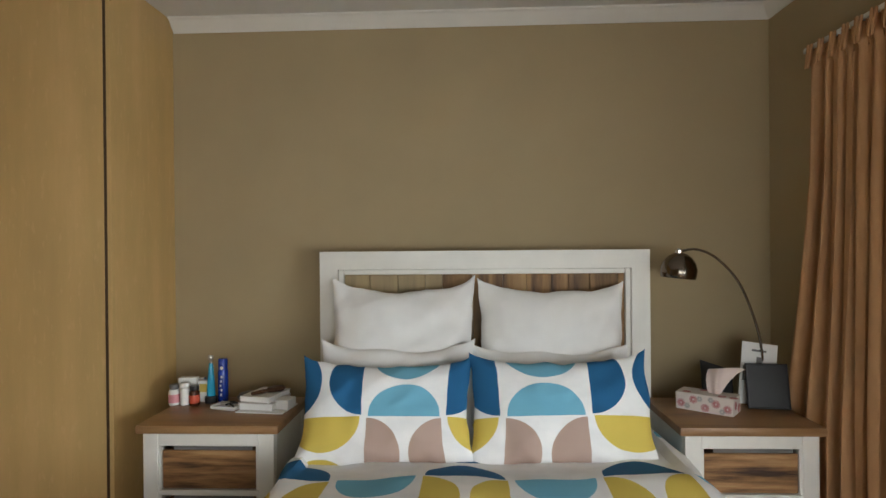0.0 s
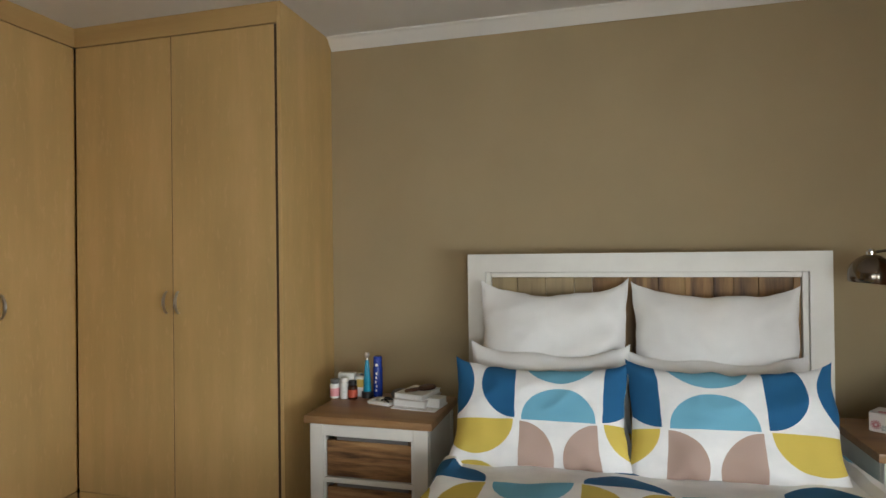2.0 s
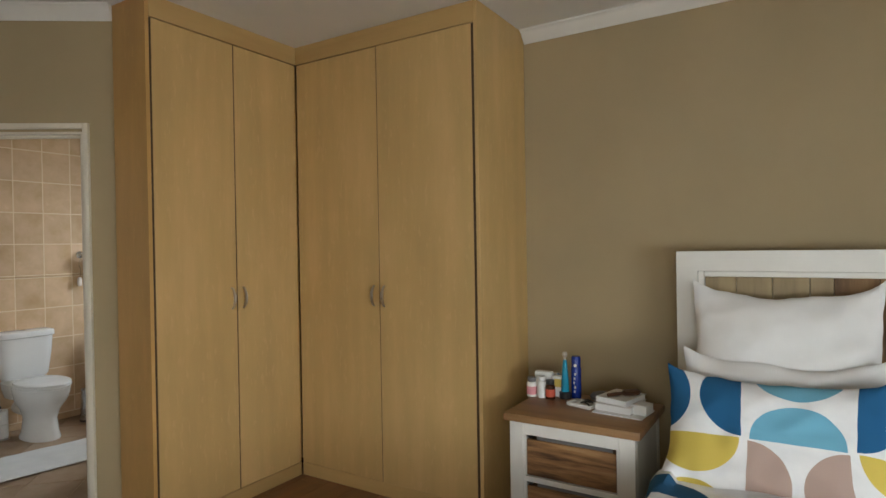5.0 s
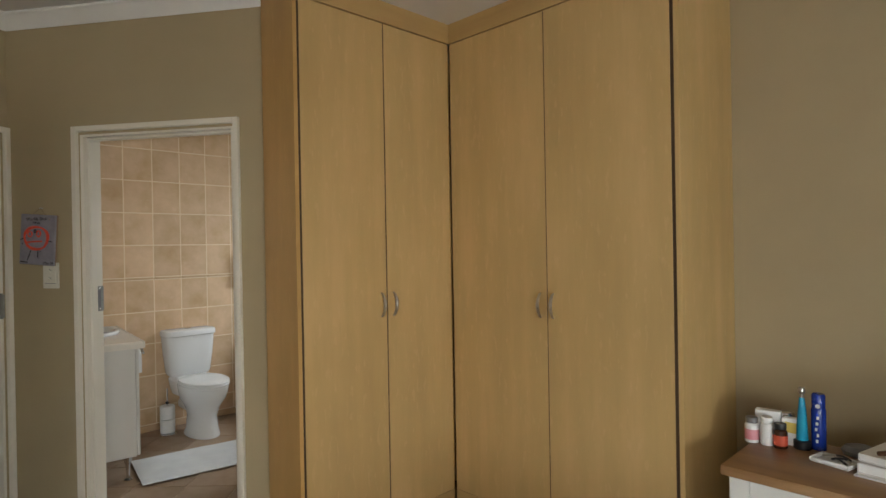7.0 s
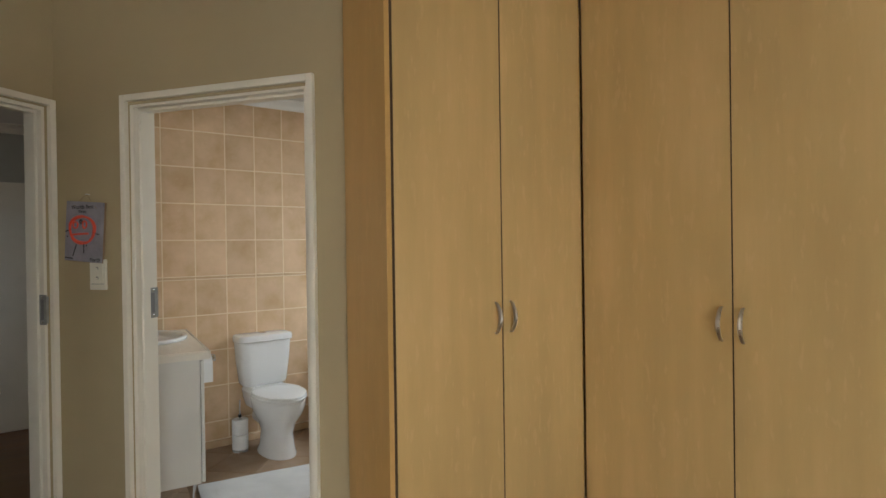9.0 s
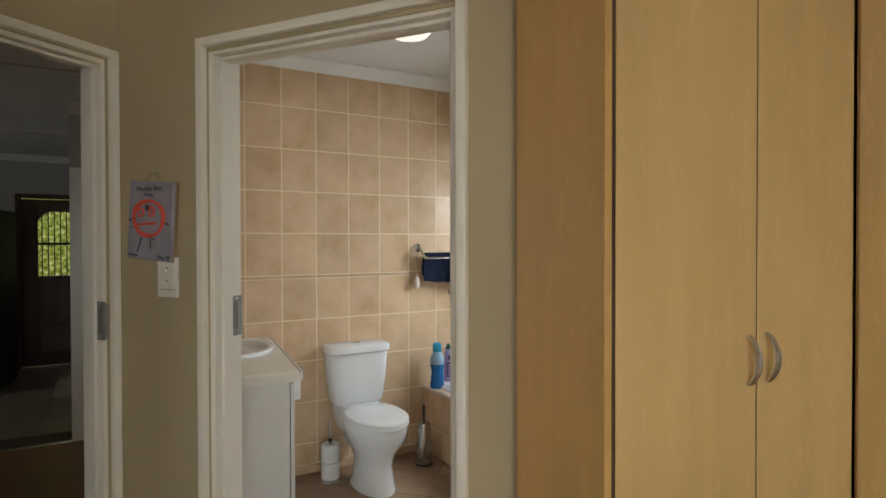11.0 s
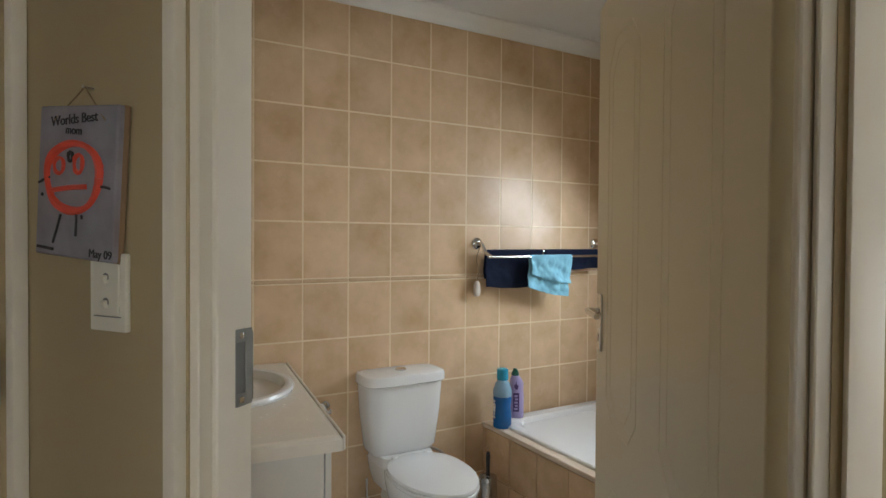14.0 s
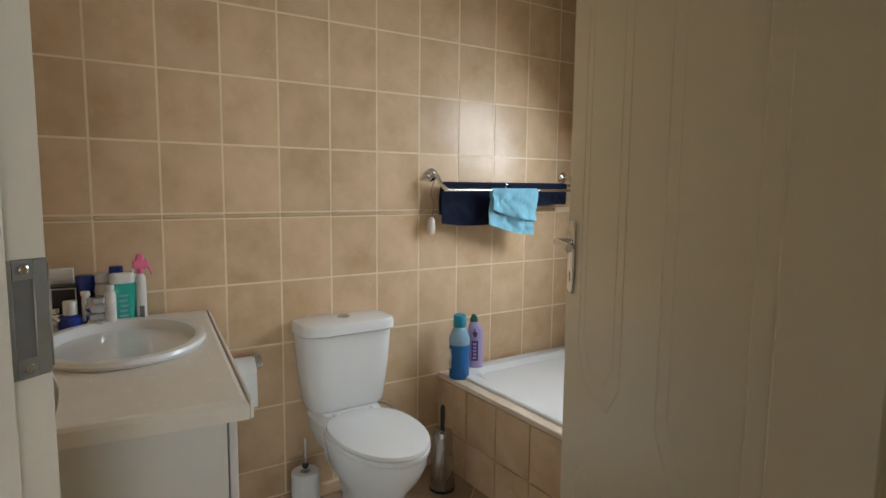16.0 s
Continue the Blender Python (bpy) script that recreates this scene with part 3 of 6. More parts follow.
wardrobe("wardrobe", "tall maple wardrobe with two doors beside the doorway", pose(LX, LY0, 0, 0, 0, 90), LY1 - LY0, 0.22, 0.490,
         [("end_panel", -0.019, 0.001, -0.001, 0.285)], "corner wardrobes", (0.012, 0.016, 0.0035), 1.155, M_BOARD)

# ---- doors ----


def door_frame(parent, s0, s1, top, axis_m, depth):
    """Pressed metal frame round an opening, x across, y through the wall; s0 and s1 are its outer edges."""
    f, c = 0.045, 0.028
    prof = []
    for x0, x1 in ((s0, s0 + c), (s1 - c, s1)):
        prof.append(box(x0, x1, -0.022, 0.002, 0, top, 0.004, 2))
    prof.append(box(s0 + c, s1 - c, -0.022, 0.002, top - c, top, 0.004, 2))
    part("casing", join(*prof), M_FRAME, parent, at=axis_m)
    i = []
    for x0, x1 in ((s0 + 0.026, s0 + f + 0.006), (s1 - f - 0.006, s1 - 0.026)):
        i.append(box(x0, x1, 0.004, depth, 0, top - f - 0.004, 0.002))
    i.append(box(s0 + 0.026, s1 - 0.026, 0.004, depth, top - f - 0.006, top - 0.028, 0.002))
    for x0, x1 in ((s0 + f + 0.0065, s0 + f + 0.020), (s1 - f - 0.020, s1 - f - 0.0065)):
        i.append(box(x0, x1, 0.028, 0.070, 0, top - f - 0.007, 0.003))
    i.append(box(s0 + f + 0.0065, s1 - f - 0.0065, 0.028, 0.070, top - f - 0.02, top - f - 0.0065, 0.003))
    part("jamb", join(*i), M_FRAME, parent, at=axis_m)


def strike(parent, m):
    """A lock's strike box let into the jamb; x out of the jamb, y across it."""
    s = part("strike_plate", join(box(0, 0.003, -0.026, -0.012, -0.066, 0.066, 0.001), box(0, 0.003, 0.010, 0.026, -0.066, 0.066, 0.001),
                                  box(0, 0.003, -0.012, 0.010, 0.044, 0.066), box(0, 0.003, -0.012, 0.010, -0.066, -0.044),
                                  box(-0.008, 0.003, 0.0262, 0.0285, -0.060, 0.060, 0.001)), M_ZINC, parent, "dull metal strike plate", m)
    part("recess", box(-0.002, 0.0012, -0.012, 0.010, -0.044, 0.044), M_GREY, s)
    for z in (0.055, -0.055):
        part("screw", moved(lathe([(0.0055, 0), (0.0055, 0.001), (0.003, 0.0022), (0.0, 0.0022)], 12), pose(0.003, 0, z, 0, 90, 0)), M_CHROME, s)


door1 = thing("door_1", "cream painted bathroom door standing open", "door", DM, kind="structure")
S0, S1 = -2.932, -2.008
door_frame(door1, S0, S1, 2.085, Matrix(), 0.1205)
strike(door1, pose(S0 + 0.0525, 0.0915, 1.197))
leaf_m = DM.inverted() @ pose(-3.6215, 1.5253, 0, 0, 0, 148.2)
LW = 0.868
leaf = part("leaf", box(0, LW, -0.018, 0.018, 0.008, 2.03, 0.002), M_LEAF, door1, "cream moulded panel door leaf", leaf_m)


def panel_outline(x0, x1, z0, z1, cut):
    """A panel with cut corners, closed."""
    pts = [(x0 + cut, z0), (x1 - cut, z0), (x1, z0 + cut), (x1, z1 - cut), (x1 - cut, z1), (x0 + cut, z1), (x0, z1 - cut), (x0, z0 + cut)]
    return [(x, 0, z) for x, z in pts + pts[:1]]


for x0, x1 in ((0.123, 0.367), (0.511, 0.757)):
    for z0, z1 in ((0.16, 0.82), (0.97, 1.90)):
        for face in (-0.018, 0.018):
            part("moulding", moved(tube(panel_outline(x0, x1, z0, z1, 0.06), 0.0012, 6), pose(0, face, 0)), M_LEAF, leaf)
            part("moulding", moved(tube(panel_outline(x0 + 0.036, x1 - 0.036, z0 + 0.036, z1 - 0.036, 0.05), 0.0009, 6), pose(0, face, 0)), M_LEAF, leaf)
for face in (-1, 1):
    hz = 1.205
    y = face * 0.018
    pl = part("handle", join(box(LW - 0.066, LW - 0.028, min(y, y + face * 0.007), max(y, y + face * 0.007), hz - 0.075, hz + 0.075, 0.003)), M_CHROME, leaf, "chrome lever handle on a long plate")
    bar = [(LW - 0.047, y, hz + 0.03), (LW - 0.047, y + face * 0.030, hz + 0.03), (LW - 0.06, y + face * 0.036, hz + 0.03), (LW - 0.15, y + face * 0.035, hz + 0.028)]
    part("lever", tube(curve_points(bar, 6), 0.008, 10), M_CHROME, leaf)
    part("keyhole", box(LW - 0.050, LW - 0.044, min(y + face * 0.0075, y + face * 0.006), max(y + face * 0.0075, y + face * 0.006), hz - 0.05, hz - 0.03), M_DARK, leaf)
for z in (0.25, 1.05, 1.8):
    part("hinge", moved(tube([(0, 0, -0.045), (0, 0, 0.045)], 0.007, 10), pose(-0.006, -0.018, z)), M_NICKEL, leaf)

door2 = thing("door_2", "cream painted bedroom doorway, its leaf standing open", "door", DM, kind="structure")
d2m = pose(D2S, 0, 0, 0, 0, 90)
door_frame(door2, -0.885, -0.003, 2.10, d2m, 0.112)
strike(door2, pose(D2S - 0.013, -0.003 - 0.0525, 1.172, 0, 0, -90))

leaf2 = part("leaf", box(0, 0.80, -0.018, 0.018, 0.008, 2.03, 0.002), M_LEAF, door2, "cream painted door leaf swung into the bedroom", pose(D2S + 0.018, -0.862, 0, 0, 0, -14))
for face in (-1, 1):
    y = face * 0.018
    part("handle", box(0.734, 0.772, min(y, y + face * 0.007), max(y, y + face * 0.007), 1.10, 1.25, 0.003), M_CHROME, leaf2, "chrome lever handle on a long plate")

# light switch and painted plaque
sw = thing("light_switch", "white double light switch on the taupe wall", "switch", DM @ pose(-3.076, 0, 1.325))
part("plate", box(-0.045, 0.045, -0.011, 0, -0.066, 0.066, 0.004, 2), M_SWITCH, sw)
part("insert", box(-0.031, 0.031, -0.0135, -0.010, -0.038, 0.052, 0.001), M_SWITCH, sw)
for z in (0.0545, -0.0405):
    part("groove", box(-0.034, 0.034, -0.0114, -0.0108, z - 0.0011, z + 0.0011), M_GREY, sw)
for z in (0.026, -0.016):
    part("socket", moved(lathe([(0.0075, 0), (0.0075, 0.0008), (0.0055, 0.0010), (0, 0.0010)], 14), pose(0, -0.0135, z, 90)), M_GREY, sw)
    part("rocker", moved(box(-0.0055, 0.0055, -0.009, 0, -0.009, 0.004, 0.002, 2), pose(0, -0.0132, z, 14)), M_SWITCH, sw)

plq = thing("wall_plaque", "grey painted board with a red childlike drawing on twine", "plaque", DM @ pose(-3.137, -0.012, 1.512, 0, 4.2, 0))
part("board", box(-0.103, 0.103, -0.014, 0, -0.130, 0.130, 0.003), M_PLAQUE, plq)
part("edge", box(-0.100, 0.104, -0.003, 0.008, -0.132, 0.131, 0.002), M_PLAQUE_EDGE, plq)
YP = -0.0145


def stroke(x0, z0, x1, z1, r, mat, name="painted_line"):
    part(name, tube(curve_points([(x0, YP, z0), ((x0 + x1) / 2 + 0.001, YP, (z0 + z1) / 2 + 0.0015), (x1, YP, z1)], 4), r, 6), mat, plq)


def loop(cx, cz, rx, rz, r, mat, name="painted_loop", label=""):
    """A hand-drawn closed line, uneven in width."""
    turns = [2 * math.pi * k / 36 for k in range(37)]
    pts = [(cx + rx * math.cos(a) * (1 + 0.035 * math.sin(3 * a)), YP, cz + rz * math.sin(a) * (1 + 0.045 * math.cos(2 * a))) for a in turns]
    part(name, tube(pts, [r * (1 + 0.22 * math.sin(3 * a + 1)) for a in turns], 6), mat, plq, label)


loop(-0.004, 0.008, 0.070, 0.060, 0.0068, M_REDPAINT, "painted_ring", "thick red painted ring")
loop(-0.043, 0.027, 0.013, 0.014, 0.0034, M_REDPAINT)
loop(0.009, 0.031, 0.011, 0.016, 0.0036, M_REDPAINT)
loop(-0.013, 0.043, 0.006, 0.008, 0.0030, M_INK)
stroke(-0.062, -0.017, 0.032, -0.007, 0.0046, M_REDPAINT, "painted_bar")
stroke(0.060, 0.018, 0.072, 0.030, 0.0026, M_REDPAINT)
for line in ((-0.098, -0.004, -0.068, 0.006), (0.058, -0.006, 0.092, -0.008), (-0.033, -0.057, -0.052, -0.108), (0.008, -0.049, 0.009, -0.092), (0.022, -0.057, 0.023, -0.062), (-0.088, -0.024, -0.087, -0.027)):
    stroke(*line, 0.0024, M_INK)
lettering("Worlds Best", 0.024, M_INK, plq, pose(-0.008, -0.0146, 0.099, 90, -4, 0))
lettering("mom", 0.021, M_INK, plq, pose(-0.008, -0.0146, 0.081, 90, 3, 0))
lettering("May 09", 0.020, M_INK, plq, pose(0.074, -0.0146, -0.124, 90))
part("painted_line", tube([(-0.094, -0.0145, -0.117), (-0.05, -0.0145, -0.119)], 0.0030, 6), M_INK, plq)
part("twine", tube([(-0.062, -0.0145, 0.104), (0.0, -0.004, 0.163), (0.072, -0.0145, 0.104)], 0.0014, 6), M_TWINE, plq)
part("nail", tube([(0, 0.012, 0.163), (0, -0.008, 0.163)], 0.002, 8), M_NICKEL, plq)

# ---- bathroom shell ----
back = structure("wall_bathroom_west", box(BX - 0.13, BX - 0.0012, BY0 - 0.11, BY1 + 0.12, 0, BCEIL), M_GROUT, "cream grouted wall behind beige glazed tiles")
south_b = structure("wall_bathroom_south", box(-7.22, -4.42, BY0 - 0.11, BY0 - 0.0012, 0, CEIL), M_GROUT, "cream grouted wall behind beige glazed tiles")
V0, V1, VZ0, VZ1 = -5.28, -4.58, 1.32, 2.02
north_b = structure("wall_bathroom_north", join(box(BX - 0.13, V0, BY1 + 0.0012, BY1 + 0.13, 0, BCEIL), box(V1, -3.28, BY1 + 0.0012, BY1 + 0.13, 0, BCEIL),
                                                box(V0, V1, BY1 + 0.0012, BY1 + 0.13, 0, VZ0), box(V0, V1, BY1 + 0.0012, BY1 + 0.13, VZ1, BCEIL)), M_GROUT, "cream grouted wall with the bathroom window")
structure("wall_bathroom_east", box(-3.42, -3.30, 1.62, BY1 + 0.13, 0, BCEIL), M_GROUT, "plain cream bathroom wall")
structure("ceiling_bathroom", prism([(BX - 0.13, BY0 - 0.11), (-4.50, BY0 - 0.11), (-3.43, 1.59), (-3.30, 1.70), (-3.30, BY1 + 0.13), (BX - 0.13, BY1 + 0.13)], BCEIL, BCEIL + 0.06), M_CEIL, "white bathroom ceiling")
cornice("trim", BY1 - BY0, pose(BX, BY0, BCEIL, 0, 0, 90))
cornice("trim", 2.4, pose(BX, BY1, BCEIL))
cornice("trim", 1.2, pose(-4.55, BY0, BCEIL, 0, 0, 180))
win = thing("window_3", "small white bathroom window over the bath", "window", pose(0, BY1 + 0.06, 0), kind="structure")
part("window_frame", join(box(V0, V1, -0.02, 0.02, VZ0, VZ0 + 0.035), box(V0, V1, -0.02, 0.02, VZ1 - 0.035, VZ1), box(V0, V0 + 0.035, -0.02, 0.02, VZ0, VZ1),
                          box(V1 - 0.035, V1, -0.02, 0.02, VZ0, VZ1), box(-4.95, -4.91, -0.02, 0.02, VZ0, VZ1)), M_WHITE, win)
for x0, x1 in ((V0 + 0.035, -4.95), (-4.91, V1 - 0.035)):
    pane = part("pane", box(x0, x1, -0.003, 0.003, VZ0 + 0.035, VZ1 - 0.035), M_GLASS, win)
    pane.visible_shadow = False

# ---- kitchen beyond the bedroom doorway ----
structure("wall_kitchen_pier", box(-7.36, -7.22, 0.43, BY0 - 0.112, 0, KCEIL), M_KWALL, "grey painted wall end beyond the doorway")
structure("door_4", box(-7.218, -7.185, 0.43, BY0 - 0.115, 0.004, 1.98, 0.003), M_FRAME, "pale painted door leaf folded back against the wall end")
structure("wall_kitchen_west", join(box(-10.55, -10.40, -3.5, -0.24, 0, KCEIL), box(-10.55, -10.40, 0.72, 1.6, 0, KCEIL), box(-10.55, -10.40, -0.24, 0.72, 2.0, KCEIL)), M_KWALL, "dim painted far kitchen wall")
structure("wall_kitchen_north", box(-10.55, -7.36, 0.90, 1.02, 0, KCEIL), M_KWALL, "dim painted kitchen wall")
structure("wall_kitchen_south", join(box(-10.55, -9.0, -3.62, -3.5, 0, KCEIL), box(-7.4, -3.757, -3.62, -3.5, 0, KCEIL), box(-9.0, -7.4, -3.62, -3.5, 0, 1.0), box(-9.0, -7.4, -3.62, -3.5, 2.0, KCEIL)), M_KWALL, "dim painted kitchen wall with a window")
structure("ceiling_kitchen", join(box(-10.55, -3.757, -3.62, -0.3, KCEIL, KCEIL + 0.06), box(-10.55, -4.72, -0.3, 1.02, KCEIL, KCEIL + 0.06)), M_CEIL, "white kitchen ceiling with cover strips")
structure("trim", join(box(-8.6, -8.56, -3.5, 0.9, KCEIL - 0.008, KCEIL), box(-6.3, -6.26, -3.5, 0.85, KCEIL - 0.008, KCEIL)), M_CORN, "thin white ceiling cover strips")
cornice("trim", 4.4, pose(-10.40, -3.5, KCEIL, 0, 0, 90))
cornice("trim", 0.43, pose(-7.22, 0.43, KCEIL, 0, 0, 90))
kfloor = structure("floor_kitchen", box(-10.55, -7.22, -3.5, 1.0, -0.10, -0.006), M_DARK, "dark glazed kitchen floor tiles")
structure("floor_hall", box(-7.22, -3.757, -3.5, SOUTH - 0.001, -0.10, -0.003), M_LAMINATE, "brown laminate hall floor")
structure("trim", box(-7.235, -7.205, -3.5, 0.43, -0.004, 0.006, 0.002), M_NICKEL, "metal floor transition strip")

ed = thing("door_3", "dark hardwood kitchen door with a barred arched pane", "door", pose(-10.40, 0, 0), kind="structure")
part("frame", join(box(-0.02, 0.03, -0.24, -0.185, 0, 2.0, 0.004), box(-0.02, 0.03, 0.665, 0.72, 0, 2.0, 0.004), box(-0.02, 0.03, -0.185, 0.665, 1.945, 2.0, 0.004)), M_DOORWOOD, ed)
lf = part("leaf", join(box(-0.045, -0.002, -0.1845, -0.03, 0.01, 1.94, 0.003), box(-0.045, -0.002, 0.51, 0.66, 0.01, 1.94, 0.003), box(-0.045, -0.002, -0.03, 0.51, 0.01, 1.05, 0.003),
                       box(-0.045, -0.002, -0.03, 0.51, 1.80, 1.94, 0.003)), M_DOORWOOD, ed, "dark stained panelled leaf")
corner = [(-0.03, 1.80), (-0.03, 1.70)] + [(-0.03 + 0.135 * k / 8, 1.70 + 0.10 * math.sin(math.pi / 2 * k / 8)) for k in range(1, 9)]
part("arch_piece", moved(prism(corner, 0, 0.04), pose(-0.043, 0, 0, 90, 0, 90)), M_DOORWOOD, lf)
corner = [(0.51, 1.70), (0.51, 1.80)] + [(0.375 + 0.135 * k / 8, 1.80 - 0.10 * (1 - math.cos(math.pi / 2 * k / 8))) for k in range(0, 8)]
part("arch_piece", moved(prism(corner, 0, 0.04), pose(-0.043, 0, 0, 90, 0, 90)), M_DOORWOOD, lf)
for z0, z1 in ((0.15, 0.50), (0.58, 0.96)):
    part("panel", box(-0.006, 0.010, -0.01, 0.49, z0, z1, 0.008), M_DOORWOOD, lf)
for k in range(9):
    y = 0.01 + 0.06 * k
    part("bar", tube([(-0.01, y, 1.05), (-0.01, y, 1.80)], 0.006, 6), M_BLACK, lf)
part("bar", box(-0.02, -0.003, -0.03, 0.51, 1.41, 1.44), M_DOORWOOD, lf)
pane = part("pane", box(-0.032, -0.028, -0.03, 0.51, 1.05, 1.80), M_GLASS, lf)
pane.visible_shadow = False
# flat board that glows by itself to look sunlit
structure("backdrop", box(-12.3, -12.25, -1.5, 2.5, 0.3, 3.0), M_FOLIAGE, "glowing board of yellow-green leaves, sunlight put in by emission")

fridge = thing("fridge", "stainless steel fridge with black sides", "fridge", pose(-9.89, -1.049, 0, 0, 0, -9))
part("cabinet", box(0, 0.62, 0.0, 0.90, 0.02, 1.76, 0.01), M_BLACKSIDE, fridge, "black cabinet sides")
for y0, y1 in ((0.004, 0.447), (0.453, 0.896)):
    d = part("door", box(0.625, 0.70, y0, y1, 0.60, 1.75, 0.015, 2), M_STEEL, fridge, "brushed stainless door")
    hy = 0.415 if y0 < 0.1 else 0.485
    part("handle", tube([(0.70, hy, 0.75), (0.745, hy, 0.78), (0.745, hy, 1.5), (0.70, hy, 1.53)], 0.011, 8), M_CHROME, d)
part("dispenser", box(0.69, 0.703, 0.56, 0.80, 1.02, 1.40, 0.004), M_BLACK, fridge, "black water dispenser panel")
part("drawer", box(0.625, 0.70, 0.004, 0.896, 0.05, 0.595, 0.015, 2), M_STEEL, fridge, "brushed stainless freezer drawer")
part("handle", tube([(0.70, 0.12, 0.52), (0.75, 0.14, 0.52), (0.75, 0.76, 0.52), (0.70, 0.78, 0.52)], 0.012, 8), M_CHROME, fridge)

# ---- bed ----
BCX = -0.07
bed = thing("bed", "queen bed with a white framed plank headboard", "bed", pose(BCX, 2.813, 0))
hw, ht, hin = 0.832, 1.383, 0.092
hb = part("headboard", box(-hw + hin, hw - hin, 0.056, 0.060, 0.30, ht - hin), M_WWOOD, bed, "white framed headboard with weathered planks")
for x0, x1 in ((-hw, -hw + hin), (hw - hin, hw)):
    part("stile", box(x0, x1, 0, 0.06, 0.0, ht), M_WWOOD, hb, "white painted upright")
for z0, z1 in ((ht - hin, ht), (0.30, 0.40)):
    part("crossrail", box(-hw + hin, hw - hin, 0, 0.0555, z0, z1), M_WWOOD, hb, "white painted crossrail")
part("lip", box(-hw + hin + 0.0005, -hw + hin + 0.027, 0.014, 0.0555, 0.40, ht - hin - 0.001, 0.003), M_WWOOD, hb)
part("lip", box(hw - hin - 0.027, hw - hin - 0.0005, 0.014, 0.0555, 0.40, ht - hin - 0.001, 0.003), M_WWOOD, hb)
part("lip", box(-hw + hin + 0.0275, hw - hin - 0.0275, 0.014, 0.0555, ht - hin - 0.027, ht - hin - 0.001, 0.003), M_WWOOD, hb)
rnd = random.Random(5)
x = -hw + hin + 0.028
xe = hw - hin - 0.028
while x < xe - 0.02:
    w = min(rnd.uniform(0.085, 0.16), xe - x)
    part("plank", box(x + 0.001, x + w - 0.001, 0.028 + rnd.uniform(0, 0.006), 0.055, 0.41, ht - hin - 0.027, 0.002), M_RECLAIM_V, hb)
    x += w
part("base", box(-0.76, 0.76, -1.92, -0.01, 0.08, 0.30, 0.01), M_WWOOD, bed, "white painted bed base")
for lx in (-0.7, 0.7):
    for ly in (-1.85, -0.15):
        part("leg", box(lx - 0.035, lx + 0.035, ly - 0.035, ly + 0.035, 0, 0.085, 0.004), M_WWOOD, bed)
part("mattress", box(-0.76, 0.76, -1.90, -0.015, 0.30, 0.53, 0.04, 3), M_COTTON, bed, "white quilted mattress")

DU_Y0, DU_Y1, DU_TOP, DU_W, DU_R, DU_DROP = 0.80, 2.72, 0.575, 0.80, 0.07, 0.30
noise_v = lambda x, y, z: noise.noise(Vector((x, y, z)))


def duvet_fn(u, v):
    total = 2 * (DU_W - DU_R + DU_R * math.pi / 2 + DU_DROP)
    s = (u - 0.5) * total
    y = DU_Y0 + (DU_Y1 - DU_Y0) * v
    a = abs(s)
    flat = DU_W - DU_R
    if a < flat:
        x, z = a, DU_TOP
    elif a < flat + DU_R * math.pi / 2:
        th = (a - flat) / DU_R
        x, z = flat + DU_R * math.sin(th), DU_TOP - DU_R * (1 - math.cos(th))
    else:
        x, z = DU_W, DU_TOP - DU_R - (a - flat - DU_R * math.pi / 2)
    puff = 0.028 * noise_v(s * 2.2, y * 2.2, 1.3) + 0.011 * noise_v(s * 6, y * 6, 5.0) + 0.006 * abs(noise_v(s * 3 + y * 5, y * 1.5, 9.0))
    if a < flat + 0.05:
        z += puff
    else:
        x += puff * 1.2 + 0.012 * math.sin(y * 9 + 2 * noise_v(y * 2, 0, 4))
    if v < 0.04:
        z -= (0.04 - v) * 2.5
    if a < flat:
        k = min(1.0, max(0.0, (y - 1.93) / 0.24))
        z -= 0.030 * k * k * (3 - 2 * k)
    xx = BCX - 0.015 + math.copysign(x, s)
    # map in metres: a seam line of the print lies across the bed
    return (xx, y, z), (s + BCX - 0.015 - (-0.155) + 0.32 * 7.5, (y - 1.965) + 14 * 0.21)


duv = single("duvet", sheet(duvet_fn, 90, 90, 0.012), M_PRINT, "white duvet printed with blue, teal and yellow half circles", "duvet")


